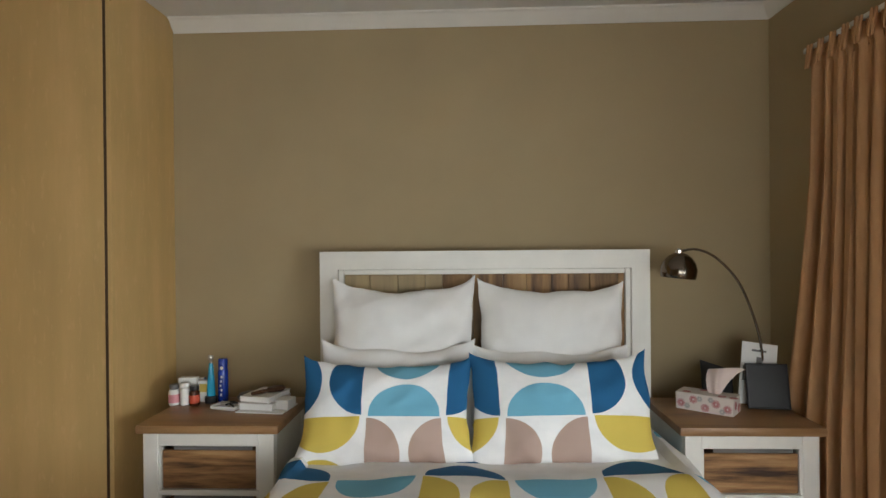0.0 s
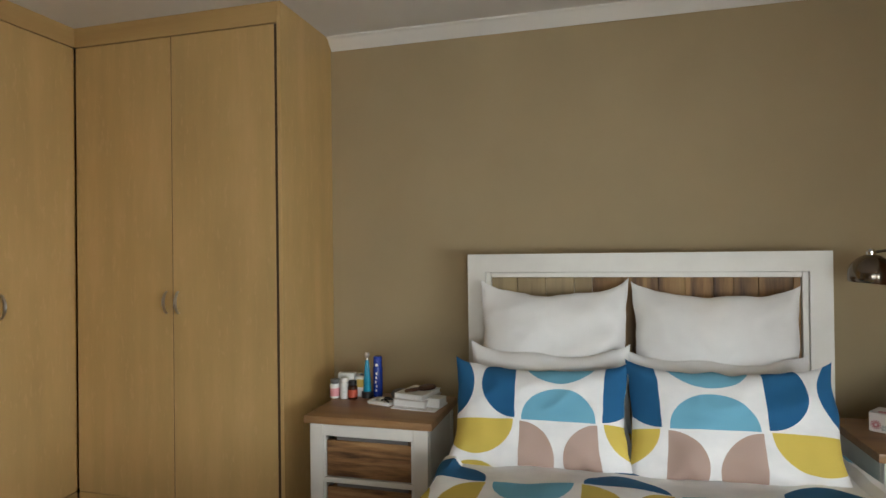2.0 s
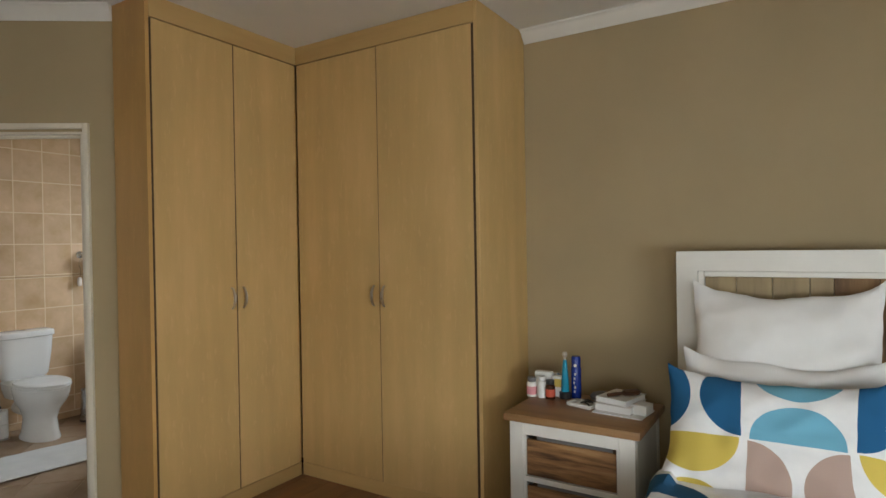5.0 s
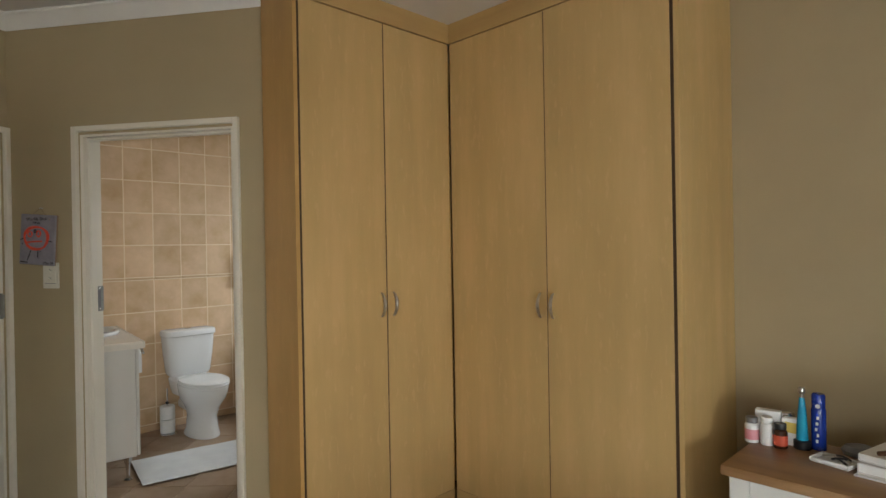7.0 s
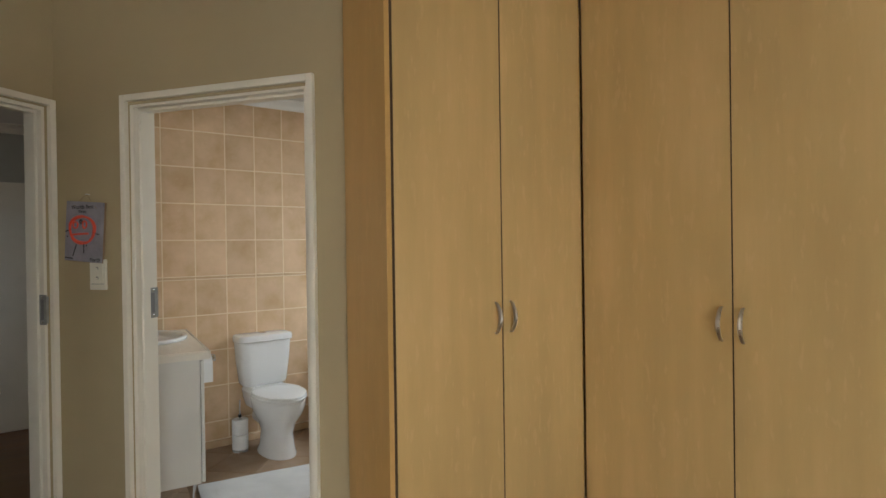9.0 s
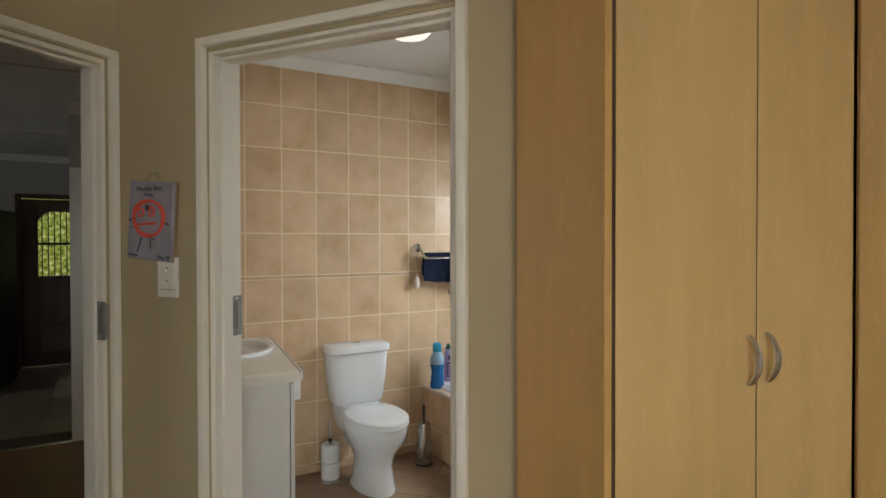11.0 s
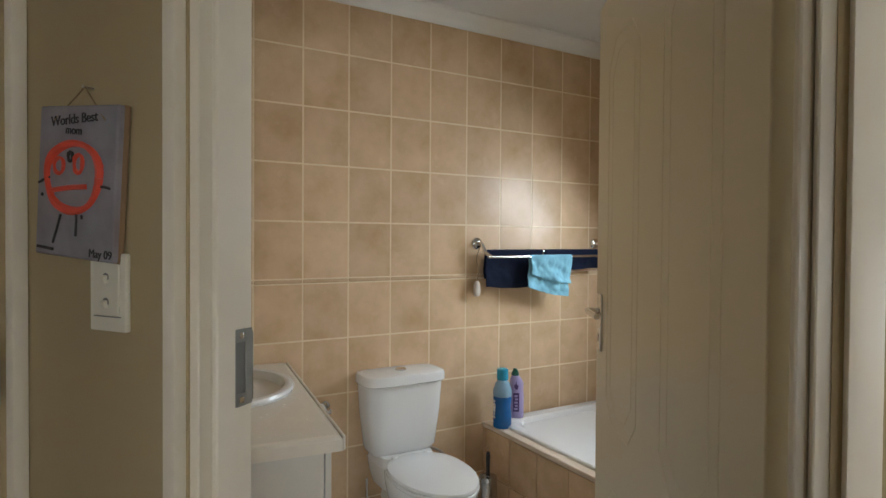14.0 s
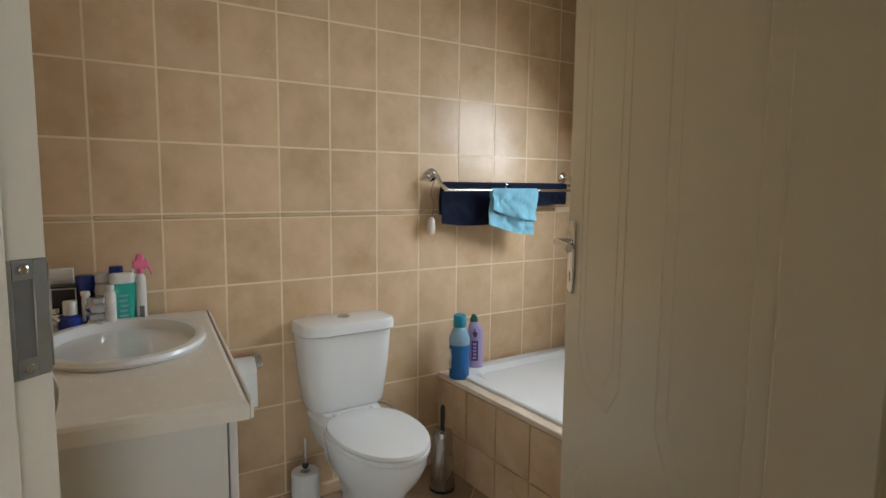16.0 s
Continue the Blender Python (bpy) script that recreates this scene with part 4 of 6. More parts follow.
def pillow(name, label, w, h, t, m, mat, seed, uv0=(0, 0), droop=0.0, group="", uvs=(1.0, 1.0), crumple=1.0, ear=0.0):
    """A stuffed cushion with pulled corners: x across, y up, z towards the room."""
    rnd = random.Random(seed)
    ox = rnd.uniform(0, 50)
    ripple = [rnd.uniform(0.6, 1.0) for _ in range(4)]

    def side(sign):
        def fn(u, v):
            a, b = 2 * u - 1, 2 * v - 1
            pinch_x = 1 - 0.075 * (1 - b * b) * ripple[0]
            pinch_y = 1 - 0.075 * (1 - a * a) ** 0.7 * ripple[1]
            x, y = a * pinch_x * w / 2, b * pinch_y * h / 2
            y += crumple * abs(b) ** 3 * (0.022 * noise_v(x * 5 + ox, b, 3.0) + 0.010 * noise_v(x * 14 + ox, b, 8.0)) * (1 - abs(a) ** 6)
            x += crumple * abs(a) ** 3 * (0.018 * noise_v(y * 6 + ox, a, 5.0) + 0.008 * noise_v(y * 15, a, ox)) * (1 - abs(b) ** 6)
            y += ear * max(0.0, b) ** 3 * abs(a) ** 6
            body = max(0.0, (1 - abs(a) ** 2.6)) ** 0.62 * max(0.0, (1 - abs(b) ** 2.6)) ** 0.62
            edge = min(1 - abs(a), 1 - abs(b))
            crease = noise_v(x * 9 + ox, y * 9, sign) * 0.010 * min(1, edge * 3 + 0.15) + 0.012 * noise_v(x * 4 + ox, y * 4, 2.0)
            rad = 0.010 * math.sin(7 * math.atan2(b, a) + ox) * min(1.0, (abs(a) + abs(b)) * 0.5) * min(1, edge * 4)
            fold = abs(noise_v(x * 5 + 3 * y + ox, y * 7 - 2 * x, 4.0 + sign))
            crease += crumple * (0.020 * (0.30 - fold) * min(1, edge * 5 + 0.2) + 0.010 * noise_v(x * 16, y * 11 + ox, 7.0) * min(1, (abs(a) + abs(b)) * 0.8))
            z = sign * (t * 0.5 * body) + (crease + rad) * (1 if body > 0.02 else 0.3)
            if b > 0:
                y -= droop * b * (1 - a * a) * h
            z += 0.015 * noise_v(x * 3, y * 3, ox)
            return (x, y, z), (uv0[0] + (a + 1) / 2 * w * uvs[0], uv0[1] + (b + 1) / 2 * h * uvs[1])
        return fn

    bm = join(sheet(side(1), 56, 56), sheet(side(-1), 56, 56))
    bmesh.ops.remove_doubles(bm, verts=bm.verts[:], dist=0.0015)
    bmesh.ops.recalc_face_normals(bm, faces=bm.faces[:])
    ob = single(name, bm, mat, label, "pillow", m, group)
    return ob


pillow("pillow", "large white square pillow leaning on the headboard", 0.71, 0.66, 0.19, pose(-0.465, 2.655, 0.90, 77, 0, 0), M_COTTON, 1, droop=0.02, group="white pillows", crumple=0.8, ear=0.045)
pillow("pillow", "large white square pillow leaning on the headboard", 0.71, 0.66, 0.19, pose(0.245, 2.655, 0.885, 77, 1.5, 0), M_COTTON, 2, droop=0.015, group="white pillows", crumple=0.8, ear=0.035)
pillow("pillow", "white rectangular pillow behind a printed one", 0.72, 0.46, 0.16, pose(-0.475, 2.50, 0.735, 72, 0, 0), M_COTTON, 3, droop=0.05, group="white pillows", crumple=0.7, ear=0.025)
pillow("pillow", "white rectangular pillow behind a printed one", 0.72, 0.46, 0.16, pose(0.225, 2.50, 0.715, 72, 0, 0), M_COTTON, 4, droop=0.03, group="white pillows", crumple=0.7, ear=0.02)
pillow("printed_pillow", "printed pillow with blue, teal and yellow half circles", 0.735, 0.435, 0.17, pose(-0.495, 2.292, 0.708, 66, 0, 1), M_PRINT, 6, (0.32 * 1.16, 0.21 * 2.74), 0.02, "printed pillows", (0.92, 1.36), 0.9, 0.03)
pillow("printed_pillow", "printed pillow with blue, teal and yellow half circles", 0.75, 0.45, 0.17, pose(0.232, 2.292, 0.718, 66, -1.2, -1), M_PRINT, 7, (0.32 * 1.64, 0.21 * 2.74), 0.02, "printed pillows", (0.88, 1.34), 0.9, 0.03)

# ---- bedside tables ----


def bedside_table(label, x0, x1):
    yf, yb, zt = 2.345, 2.82, 0.643
    cx = (x0 + x1) / 2
    w = (x1 - x0) / 2
    t = thing("bedside_table", label, "bedside table", pose(cx, yf, 0), "pair of bedside tables")
    d = yb - yf
    part("tabletop", box(-w - 0.025, w + 0.025, -0.018, d, zt - 0.038, zt, 0.010, 2), M_OAK, t, "oiled brown wooden top")
    st = 0.068
    part("face_frame", join(box(-w, -w + st, 0, 0.03, 0.0, zt - 0.04, 0.003), box(w - st, w, 0, 0.03, 0.0, zt - 0.04, 0.003), box(-w + st, w - st, 0.001, 0.03, zt - 0.095, zt - 0.04, 0.003),
                            box(-w + st, w - st, 0.001, 0.03, 0.333, 0.357, 0.002), box(-w + st, w - st, 0.001, 0.03, 0.06, 0.13, 0.002)), M_WWOOD, t, "white painted face frame")
    for sx in (-1, 1):
        a, b = (-w, -w + 0.02) if sx < 0 else (w - 0.02, w)
        sp = part("side_panel", join(box(a + 0.004, b - 0.004, 0.03, d - 0.03, 0.08, zt - 0.04), box(a, b, d - 0.045, d - 0.004, 0, zt - 0.04, 0.003), box(a, b, 0.031, 0.07, 0, zt - 0.04, 0.003)), M_WWOOD, t)
    part("back_panel", box(-w + 0.02, w - 0.02, d - 0.02, d - 0.008, 0.08, zt - 0.04), M_WWOOD, t)
    lipw = 0.012
    for z0, z1 in ((0.357, zt - 0.095), (0.13, 0.333)):
        part("bead", box(-w + st, -w + st + lipw, 0.006, 0.03, z0, z1), M_WWOOD, t)
        part("bead", box(w - st - lipw, w - st, 0.006, 0.03, z0, z1), M_WWOOD, t)
        dr = part("drawer", join(box(-w + st + lipw + 0.002, w - st - lipw - 0.002, 0.010, 0.028, z0 + 0.004, z1 - 0.022, 0.002), box(-w + st + lipw + 0.01, w - st - lipw - 0.01, 0.029, d - 0.04, z0 + 0.01, z1 - 0.03)), M_RECLAIM, t, "weathered brown plank drawer front")
        part("finger_pull", box(-w * 0.55, w - st - lipw - 0.02, 0.018, 0.026, z1 - 0.021, z1 - 0.002), M_GREY, dr)
    return t


bedside_table("white bedside table with a brown wooden top beside the wardrobe", -1.567, -0.990)
bedside_table("white bedside table with a brown wooden top beside the curtain", 0.755, 1.305)
NT = 0.643


def bottle(name, label, x, y, z, prof, mat, extra=(), category="bottle", rz=0, group=""):
    """A turned bottle; extra: (part name, profile, material)."""
    b = thing(name, label, category, pose(x, y, z, 0, 0, rz), group)
    part("body", lathe(prof, 24), mat, b)
    for nm, pr, mt in extra:
        part(nm, lathe(pr, 24), mt, b)
    return b


def pill(x, y, r, h, cap, label, band, body=M_WHITE, capm=M_WHITE):
    ex = [("cap", [(0, h - cap), (r * 0.82, h - cap), (r * 0.85, h - cap * 0.9), (r * 0.85, h - 0.002), (r * 0.8, h), (0, h)], capm)]
    if band:
        ex.append(("label", [(r * 1.006, h * 0.12), (r * 1.01, h * 0.13), (r * 1.01, h * 0.52), (r * 1.006, h * 0.53)], band))
    return bottle("medicine_bottle", label, x, y, NT, [(0, 0), (r * 0.93, 0), (r, 0.004), (r, h * 0.66), (r * 0.93, h * 0.72), (r * 0.66, h * 0.77), (r * 0.62, h - cap)], body, ex, group="bedside medicine bottles")


pill(-1.590, 2.665, 0.026, 0.098, 0.022, "white medicine bottle with a black cap and pink label", M_PINK, M_WHITE, M_GREY)
pill(-1.535, 2.665, 0.024, 0.108, 0.020, "white plastic medicine bottle with a white cap", None)
pill(-1.487, 2.660, 0.025, 0.094, 0.022, "brown glass medicine bottle with a red label", M_RED, M_AMBER, M_BLACK)
bx = single("medicine_box", box(-0.045, 0.045, -0.02, 0.02, 0, 0.118, 0.002), M_WHITE, "white cardboard medicine box behind bottles", "box", pose(-1.550, 2.735, NT, 0, 0, 6))
bx = thing("medicine_box", "cream cardboard box with a yellow panel", "box", pose(-1.462, 2.725, NT, 0, 0, -4))
part("carton", box(-0.032, 0.032, -0.018, 0.018, 0, 0.104, 0.002), M_PAPER, bx)
part("label", box(-0.020, 0.020, -0.0195, -0.0182, 0.05, 0.09), M_YELLOW, bx)
bottle("glass_jar", "grey glass jar with a silver lid", -1.492, 2.762, NT, [(0, 0), (0.026, 0), (0.028, 0.01), (0.028, 0.08), (0.02, 0.092), (0, 0.092)], M_GREY, [("lid", [(0.029, 0.092), (0.029, 0.108), (0.024, 0.115), (0, 0.115)], M_SILVER)], "jar")
bottle("perfume_bottle", "slim turquoise perfume bottle with a gold cap", -1.424, 2.705, NT, [(0, 0.012), (0.020, 0.012), (0.021, 0.03), (0.018, 0.10), (0.014, 0.15), (0.010, 0.185), (0.009, 0.195), (0, 0.195)], M_BLUEGLASS,
       [("foot", [(0, 0), (0.030, 0), (0.030, 0.03), (0.022, 0.034), (0, 0.034)], M_BLACK), ("stopper", [(0.006, 0.195), (0.006, 0.207), (0.012, 0.214), (0.014, 0.222), (0.010, 0.233), (0, 0.235)], M_NICKEL)])
c = bottle("spray_can", "royal blue aerosol can with white writing", -1.376, 2.735, NT, [(0, 0), (0.024, 0), (0.025, 0.004), (0.025, 0.150), (0.021, 0.162), (0, 0.162)], M_BLUECAN,
           [("cap", [(0.0225, 0.162), (0.023, 0.205), (0.019, 0.212), (0, 0.212)], M_BLUECAN)], "can")
part("label", join(*[box(-0.004 + 0.003 * math.sin(k * 2.1), 0.004 + 0.003 * math.sin(k * 2.1), -0.027, -0.0235, 0.03 + 0.022 * k, 0.042 + 0.022 * k, 0.001) for k in range(5)]), M_WHITE, c, "white marks down the can")
part("label", moved(lathe([(0, 0), (0.008, 0), (0.008, 0.002), (0, 0.002)], 14), pose(0.003, -0.0235, 0.168, 90)), M_WHITE, c)

tr = thing("soap_tray", "small white dish holding dark odds and ends", "tray", pose(-1.298, 2.605, NT, 0, 0, -14))
part("dish", join(box(-0.062, 0.062, -0.042, 0.042, 0, 0.006, 0.002), box(-0.066, -0.058, -0.046, 0.046, 0.003, 0.018, 0.003), box(0.058, 0.066, -0.046, 0.046, 0.003, 0.018, 0.003),
                  box(-0.058, 0.058, -0.046, -0.038, 0.003, 0.018, 0.003), box(-0.058, 0.058, 0.038, 0.046, 0.003, 0.018, 0.003)), M_WHITE, tr)
for k in range(6):
    single("hair_clip", tube(curve_points([(-0.03, 0, 0), (0, 0.006, 0.004), (0.03, 0, 0)], 4), 0.004, 6), M_BLACK if k % 2 else M_NICKEL, "small dark hair clip in the dish", "hair clip",
           pose(-1.298 + rnd.uniform(-0.02, 0.02), 2.605 + rnd.uniform(-0.02, 0.02), NT + 0.011 + 0.002 * k, 0, 0, rnd.uniform(-60, 60)), "hair clips")
single("sunglasses_case", lathe([(0, 0), (0.05, 0.002), (0.058, 0.02), (0.046, 0.04), (0.02, 0.05), (0, 0.051)], 24), M_GREY, "dark rounded case beside the books", "case", pose(-1.245, 2.745, NT) @ Matrix.Diagonal((1.1, 0.7, 0.9, 1)))


def book(w, d, h, label, m, cover=M_WHITE):
    b = thing("book", label, "book", m, "stack of books")
    part("cover", join(box(-w / 2, w / 2, -d / 2, d / 2, 0, 0.003, 0.001), box(-w / 2, w / 2, -d / 2, d / 2, h - 0.003, h, 0.001), box(-w / 2, -w / 2 + 0.003, -d / 2, d / 2, 0.003, h - 0.003)), cover, b)
    part("page_block", box(-w / 2 + 0.003, w / 2 - 0.004, -d / 2 + 0.004, d / 2 - 0.004, 0.003, h - 0.003), M_PAPER, b)


M_COVER = plain("pale_book_cover", (0.60, 0.55, 0.52), 0.5, 0, 0.06, 15)
single("paper_sheets", box(-0.115, 0.115, -0.09, 0.09, 0, 0.004), M_PAPER, "loose white paper under the books", "paper", pose(-1.105, 2.60, NT, 0, 0, -6))
book(0.17, 0.20, 0.036, "thick pale book lying flat", pose(-1.125, 2.635, NT + 0.0045, 0, 0, -8), M_COVER)
book(0.155, 0.19, 0.026, "pale book on top of the stack", pose(-1.125, 2.64, NT + 0.041, 0, 0, -14))
hbz = NT + 0.068
hair = thing("hair_brush", "dark brown hair brush lying on the books", "brush", pose(-1.10, 2.64, hbz, 0, 0, 48))
part("handle", tube([(-0.10, 0, 0.010), (-0.05, 0, 0.010), (-0.02, 0, 0.011)], [0.008, 0.010, 0.007], 10), M_DOORWOOD, hair)
part("head", moved(lathe([(0, 0), (0.030, 0.002), (0.034, 0.012), (0.028, 0.022), (0, 0.026)], 20), Matrix.Translation((0.025, 0, 0)) @ Matrix.Diagonal((1.5, 0.9, 1, 1))), M_DOORWOOD, hair)
single("small_box", box(-0.035, 0.035, -0.04, 0.04, 0, 0.045, 0.003), M_WHITE, "small white cardboard box beside the books", "box", pose(-1.018, 2.60, NT + 0.0045, 0, 0, -10))

# right-hand table: arc lamp, tissue box, cards and frame
lamp = thing("table_lamp", "chrome arc lamp with a dome shade", "lamp", pose(1.235, 2.70, NT))
part("base", lathe([(0, 0), (0.075, 0), (0.078, 0.006), (0.075, 0.022), (0.02, 0.03), (0, 0.03)], 32), M_CHROME, lamp)
arc = curve_points([(0.0, 0, 0.028), (0.016, 0, 0.18), (0.004, 0, 0.31), (-0.034, 0, 0.445), (-0.096, 0, 0.585), (-0.195, 0, 0.695), (-0.29, 0, 0.738), (-0.372, 0, 0.728)], 8)
part("arm", tube(arc, 0.006, 10), M_BRONZE, lamp)
shade_p = [(0.012, 0.075), (0.03, 0.071), (0.055, 0.055), (0.074, 0.030), (0.084, 0.0), (0.083, -0.03), (0.080, -0.045)]
inner = [(r * 0.97, z - 0.003) for r, z in reversed(shade_p)]
part("shade", moved(lathe(shade_p + inner, 36, False), pose(-0.372, 0, 0.648, 0, 6, 0)), M_BRONZE, lamp, "polished chrome dome shade")
part("collar", moved(lathe([(0, 0), (0.018, 0), (0.018, 0.02), (0.010, 0.03), (0, 0.03)], 16), pose(-0.372, 0, 0.715)), M_CHROME, lamp)
part("bulb", moved(lathe([(0, -0.045), (0.018, -0.04), (0.026, -0.02), (0.02, 0.01), (0.012, 0.03), (0, 0.03)], 18), pose(-0.372, 0, 0.648)), M_WHITE, lamp)

tb = thing("tissue_box", "pale tissue box with rose flowers, one tissue pulled up", "tissue box", pose(0.950, 2.595, NT, 0, 0, -38))
part("carton", join(box(-0.125, 0.125, -0.058, 0.058, 0, 0.079, 0.003)), M_TISSUE, tb)
rr = random.Random(8)


def bloom(radius, petals, wide):
    """A flat printed flower of narrow petals, lying in the plane z = 0."""
    out = []
    for ring, n in ((1.0, petals), (0.55, petals // 2)):
        for q in range(n):
            a = 2 * math.pi * q / n + ring
            out.append(moved(box(radius * ring * 0.35, radius * ring, -wide, wide, 0, 0.0006), pose(0, 0, ring * 0.0002, 0, 0, math.degrees(a))))
    return join(*out)


TBH = 0.079
blooms = [(-0.100, 0.030), (-0.045, 0.052), (0.006, 0.022), (0.052, 0.046), (0.100, 0.030)]
for fx, fz in blooms:
    part("flower", moved(bloom(0.019, 13, 0.0019), pose(fx, -0.0583, fz, 90)), M_ROSE, tb, "rose printed flower")
    part("flower", moved(bloom(0.019, 13, 0.0019), pose(fx + 0.02, rr.choice((-0.036, 0.036)), TBH + 0.0002)), M_ROSE, tb, "rose printed flower")
for fx, fz in ((-0.072, 0.020), (-0.018, 0.058), (0.030, 0.060), (0.078, 0.016)):
    part("leaf", moved(bloom(0.013, 6, 0.0034), pose(fx, -0.0583, fz, 90)), M_GREYLEAF, tb, "grey printed leaf")
for fy, fz in ((-0.025, 0.045), (0.028, 0.026)):
    part("flower", moved(bloom(0.019, 13, 0.0019), pose(0.1253, fy, fz, 90, 0, 90)), M_ROSE, tb, "rose printed flower")


def tissue_fn(u, v):
    a = (u - 0.5)
    x = 0.03 + a * (0.05 + 0.11 * v) + 0.045 * v * v
    y = 0.012 * math.sin(u * 7 + v * 2) * (0.4 + v) + 0.02 * v
    z = 0.077 + 0.135 * v * (1 - 0.25 * a * a) - 0.05 * max(0, v - 0.75) + 0.02 * a * v
    return (x, y, z), (u, v)


part("tissue", sheet(tissue_fn, 16, 14, 0.0008), M_BLUSH, tb, "pale pink paper tissue pulled out")
single("card_stand", prism([(-0.05, 0), (0.10, 0), (0.10, 0.15), (-0.05, 0.20)], -0.004, 0.004), M_BLACK, "black stand standing behind the tissue box", "stand", pose(1.035, 2.735, NT, 82, 0, 4))
cd = thing("greeting_card", "pale printed card standing behind a frame", "card", pose(1.205, 2.672, NT, 0, 7, -6))
part("card", moved(box(-0.08, 0.08, -0.002, 0.002, 0, 0.292, 0.0005), pose(0, 0, 0, -8)), M_WHITE, cd)
for x0, x1, z0, z1 in ((-0.035, 0.03, 0.250, 0.260), (-0.012, 0.014, 0.185, 0.225), (-0.07, -0.062, 0.11, 0.18), (-0.061, -0.03, 0.11, 0.118)):
    part("print", moved(box(x0, x1, -0.0032, -0.0022, z0, z1), pose(0, 0, 0, -8)), M_GREY, cd)
pf = thing("picture_frame", "black picture frame standing on the table", "picture frame", pose(1.232, 2.60, NT + 0.002, -12, 0, -6))
part("frame", join(box(-0.092, -0.084, -0.007, 0.007, 0, 0.205, 0.002), box(0.084, 0.092, -0.007, 0.007, 0, 0.205, 0.002), box(-0.084, 0.084, -0.007, 0.007, 0.197, 0.205, 0.002), box(-0.084, 0.084, -0.007, 0.007, 0, 0.008, 0.002)), M_BLACK, pf)
part("picture", box(-0.084, 0.084, -0.005, 0.003, 0.008, 0.197), M_BLACKSHEEN, pf)
part("strut", moved(box(-0.02, 0.02, 0.0, 0.004, -0.15, 0.0), pose(0, 0.007, 0.152, 32)), M_BLACK, pf)

# ---- bathroom things ----
# vanity, a little askew to the walls: x towards the doorway, y out from the south wall
VM = pose(-4.742, 1.388, 0, 0, 0, -6.3)
van = thing("vanity", "white vanity cabinet on chrome legs", "vanity", VM)
VL, VD, VT = 1.03, 0.52, 0.876
part("body", join(box(-VL + 0.02, -0.03, -VD + 0.03, -0.045, 0.15, VT - 0.046, 0.001)), M_VANITY, van, "white melamine cabinet body")
for x0, x1 in ((-VL + 0.025, -VL / 2 - 0.002), (-VL / 2 + 0.002, -0.034)):
    d = part("door", box(x0, x1, -0.041, -0.023, 0.155, VT - 0.056, 0.0015), M_VANITY, van)
    bow_handle(d, pose((x1 - 0.04) if x0 < -0.6 else (x0 + 0.04), -0.023, 0.66, 0, 0, 180))
for lx in (-0.07, -VL + 0.1):
    for ly in (-0.09, -VD + 0.09):
        part("leg", join(lathe([(0, 0), (0.022, 0), (0.024, 0.006), (0.012, 0.014), (0.010, 0.05), (0.013, 0.09), (0.026, 0.135), (0.03, 0.15), (0, 0.15)], 16)), M_CHROME, van, "chrome leg", at=pose(lx, ly, 0))
# worktop with a hole for the basin, built as rings round the oval
BCXv, BCYv, BRX, BRY = -0.615, -0.262, 0.268, 0.221


def worktop():
    n = 48
    bm = bmesh.new()
    x0, x1, y0, y1 = -VL, 0.0, -VD, 0.0
    rings = []
    for z, k in ((VT - 0.044, 0), (VT - 0.012, 0), (VT - 0.003, 0.005), (VT, 0.014)):
        ring = []
        for q in range(n):
            a = 2 * math.pi * (q + 0.5) / n
            c, s = math.cos(a), math.sin(a)
            tx = ((x1 - BCXv) if c > 0 else (x0 - BCXv)) / c if abs(c) > 1e-6 else 1e9
            ty = ((y1 - BCYv) if s > 0 else (y0 - BCYv)) / s if abs(s) > 1e-6 else 1e9
            t = min(tx, ty)
            px, py = BCXv + c * t, BCYv + s * t
            px = min(max(px, x0 + k), x1 - k)
            py = min(max(py, y0 + k), y1 - k)
            ring.append(bm.verts.new((px, py, z)))
        rings.append(ring)
    hole = [bm.verts.new((BCXv + math.cos(2 * math.pi * (q + 0.5) / n) * (BRX - 0.02), BCYv + math.sin(2 * math.pi * (q + 0.5) / n) * (BRY - 0.02), VT)) for q in range(n)]
    low = [bm.verts.new((v.co.x, v.co.y, VT - 0.044)) for v in hole]
    seq = rings + [hole, low, rings[0]]
    for a, b in zip(seq, seq[1:]):
        for q in range(n):
            bm.faces.new((a[q], a[(q + 1) % n], b[(q + 1) % n], b[q]))
    # square corners
    for z, ring in zip((VT - 0.044, VT - 0.012, VT - 0.003, VT), rings):
        k = {VT: 0.014, VT - 0.003: 0.005}.get(z, 0)
        for cx, cy in ((x0 + k, y0 + k), (x1 - k, y0 + k), (x0 + k, y1 - k), (x1 - k, y1 - k)):
            v = min(ring, key=lambda w: (w.co.x - cx) ** 2 + (w.co.y - cy) ** 2)
            v.co.x, v.co.y = cx, cy
    bmesh.ops.recalc_face_normals(bm, faces=bm.faces[:])
    return bm


wtop = thing("worktop", "cream vanity worktop with a rounded edge", "worktop", VM)
slab = new("slab", mesh_of("slab", worktop(), M_TOP, False))
slab.parent = wtop
part("front_edge", box(-VL, 0.0, 0.0005, 0.009, VT - 0.043, VT - 0.0012, 0.0042, 3), M_TOP, wtop, "rounded front edging")
prof = []
for f, z in ((0.93, -0.004), (1.0, 0.002), (1.02, 0.012), (1.0, 0.022), (0.94, 0.026), (0.88, 0.022), (0.83, 0.004), (0.78, -0.03), (0.68, -0.085), (0.5, -0.125), (0.2, -0.142), (0.06, -0.145)):
    prof.append(ellipse(BCXv, BCYv, BRX * f, BRY * f, VT + z, 48))
bs = thing("wash_basin", "white oval ceramic basin set into the worktop", "basin", VM)
bmB = loft(prof)
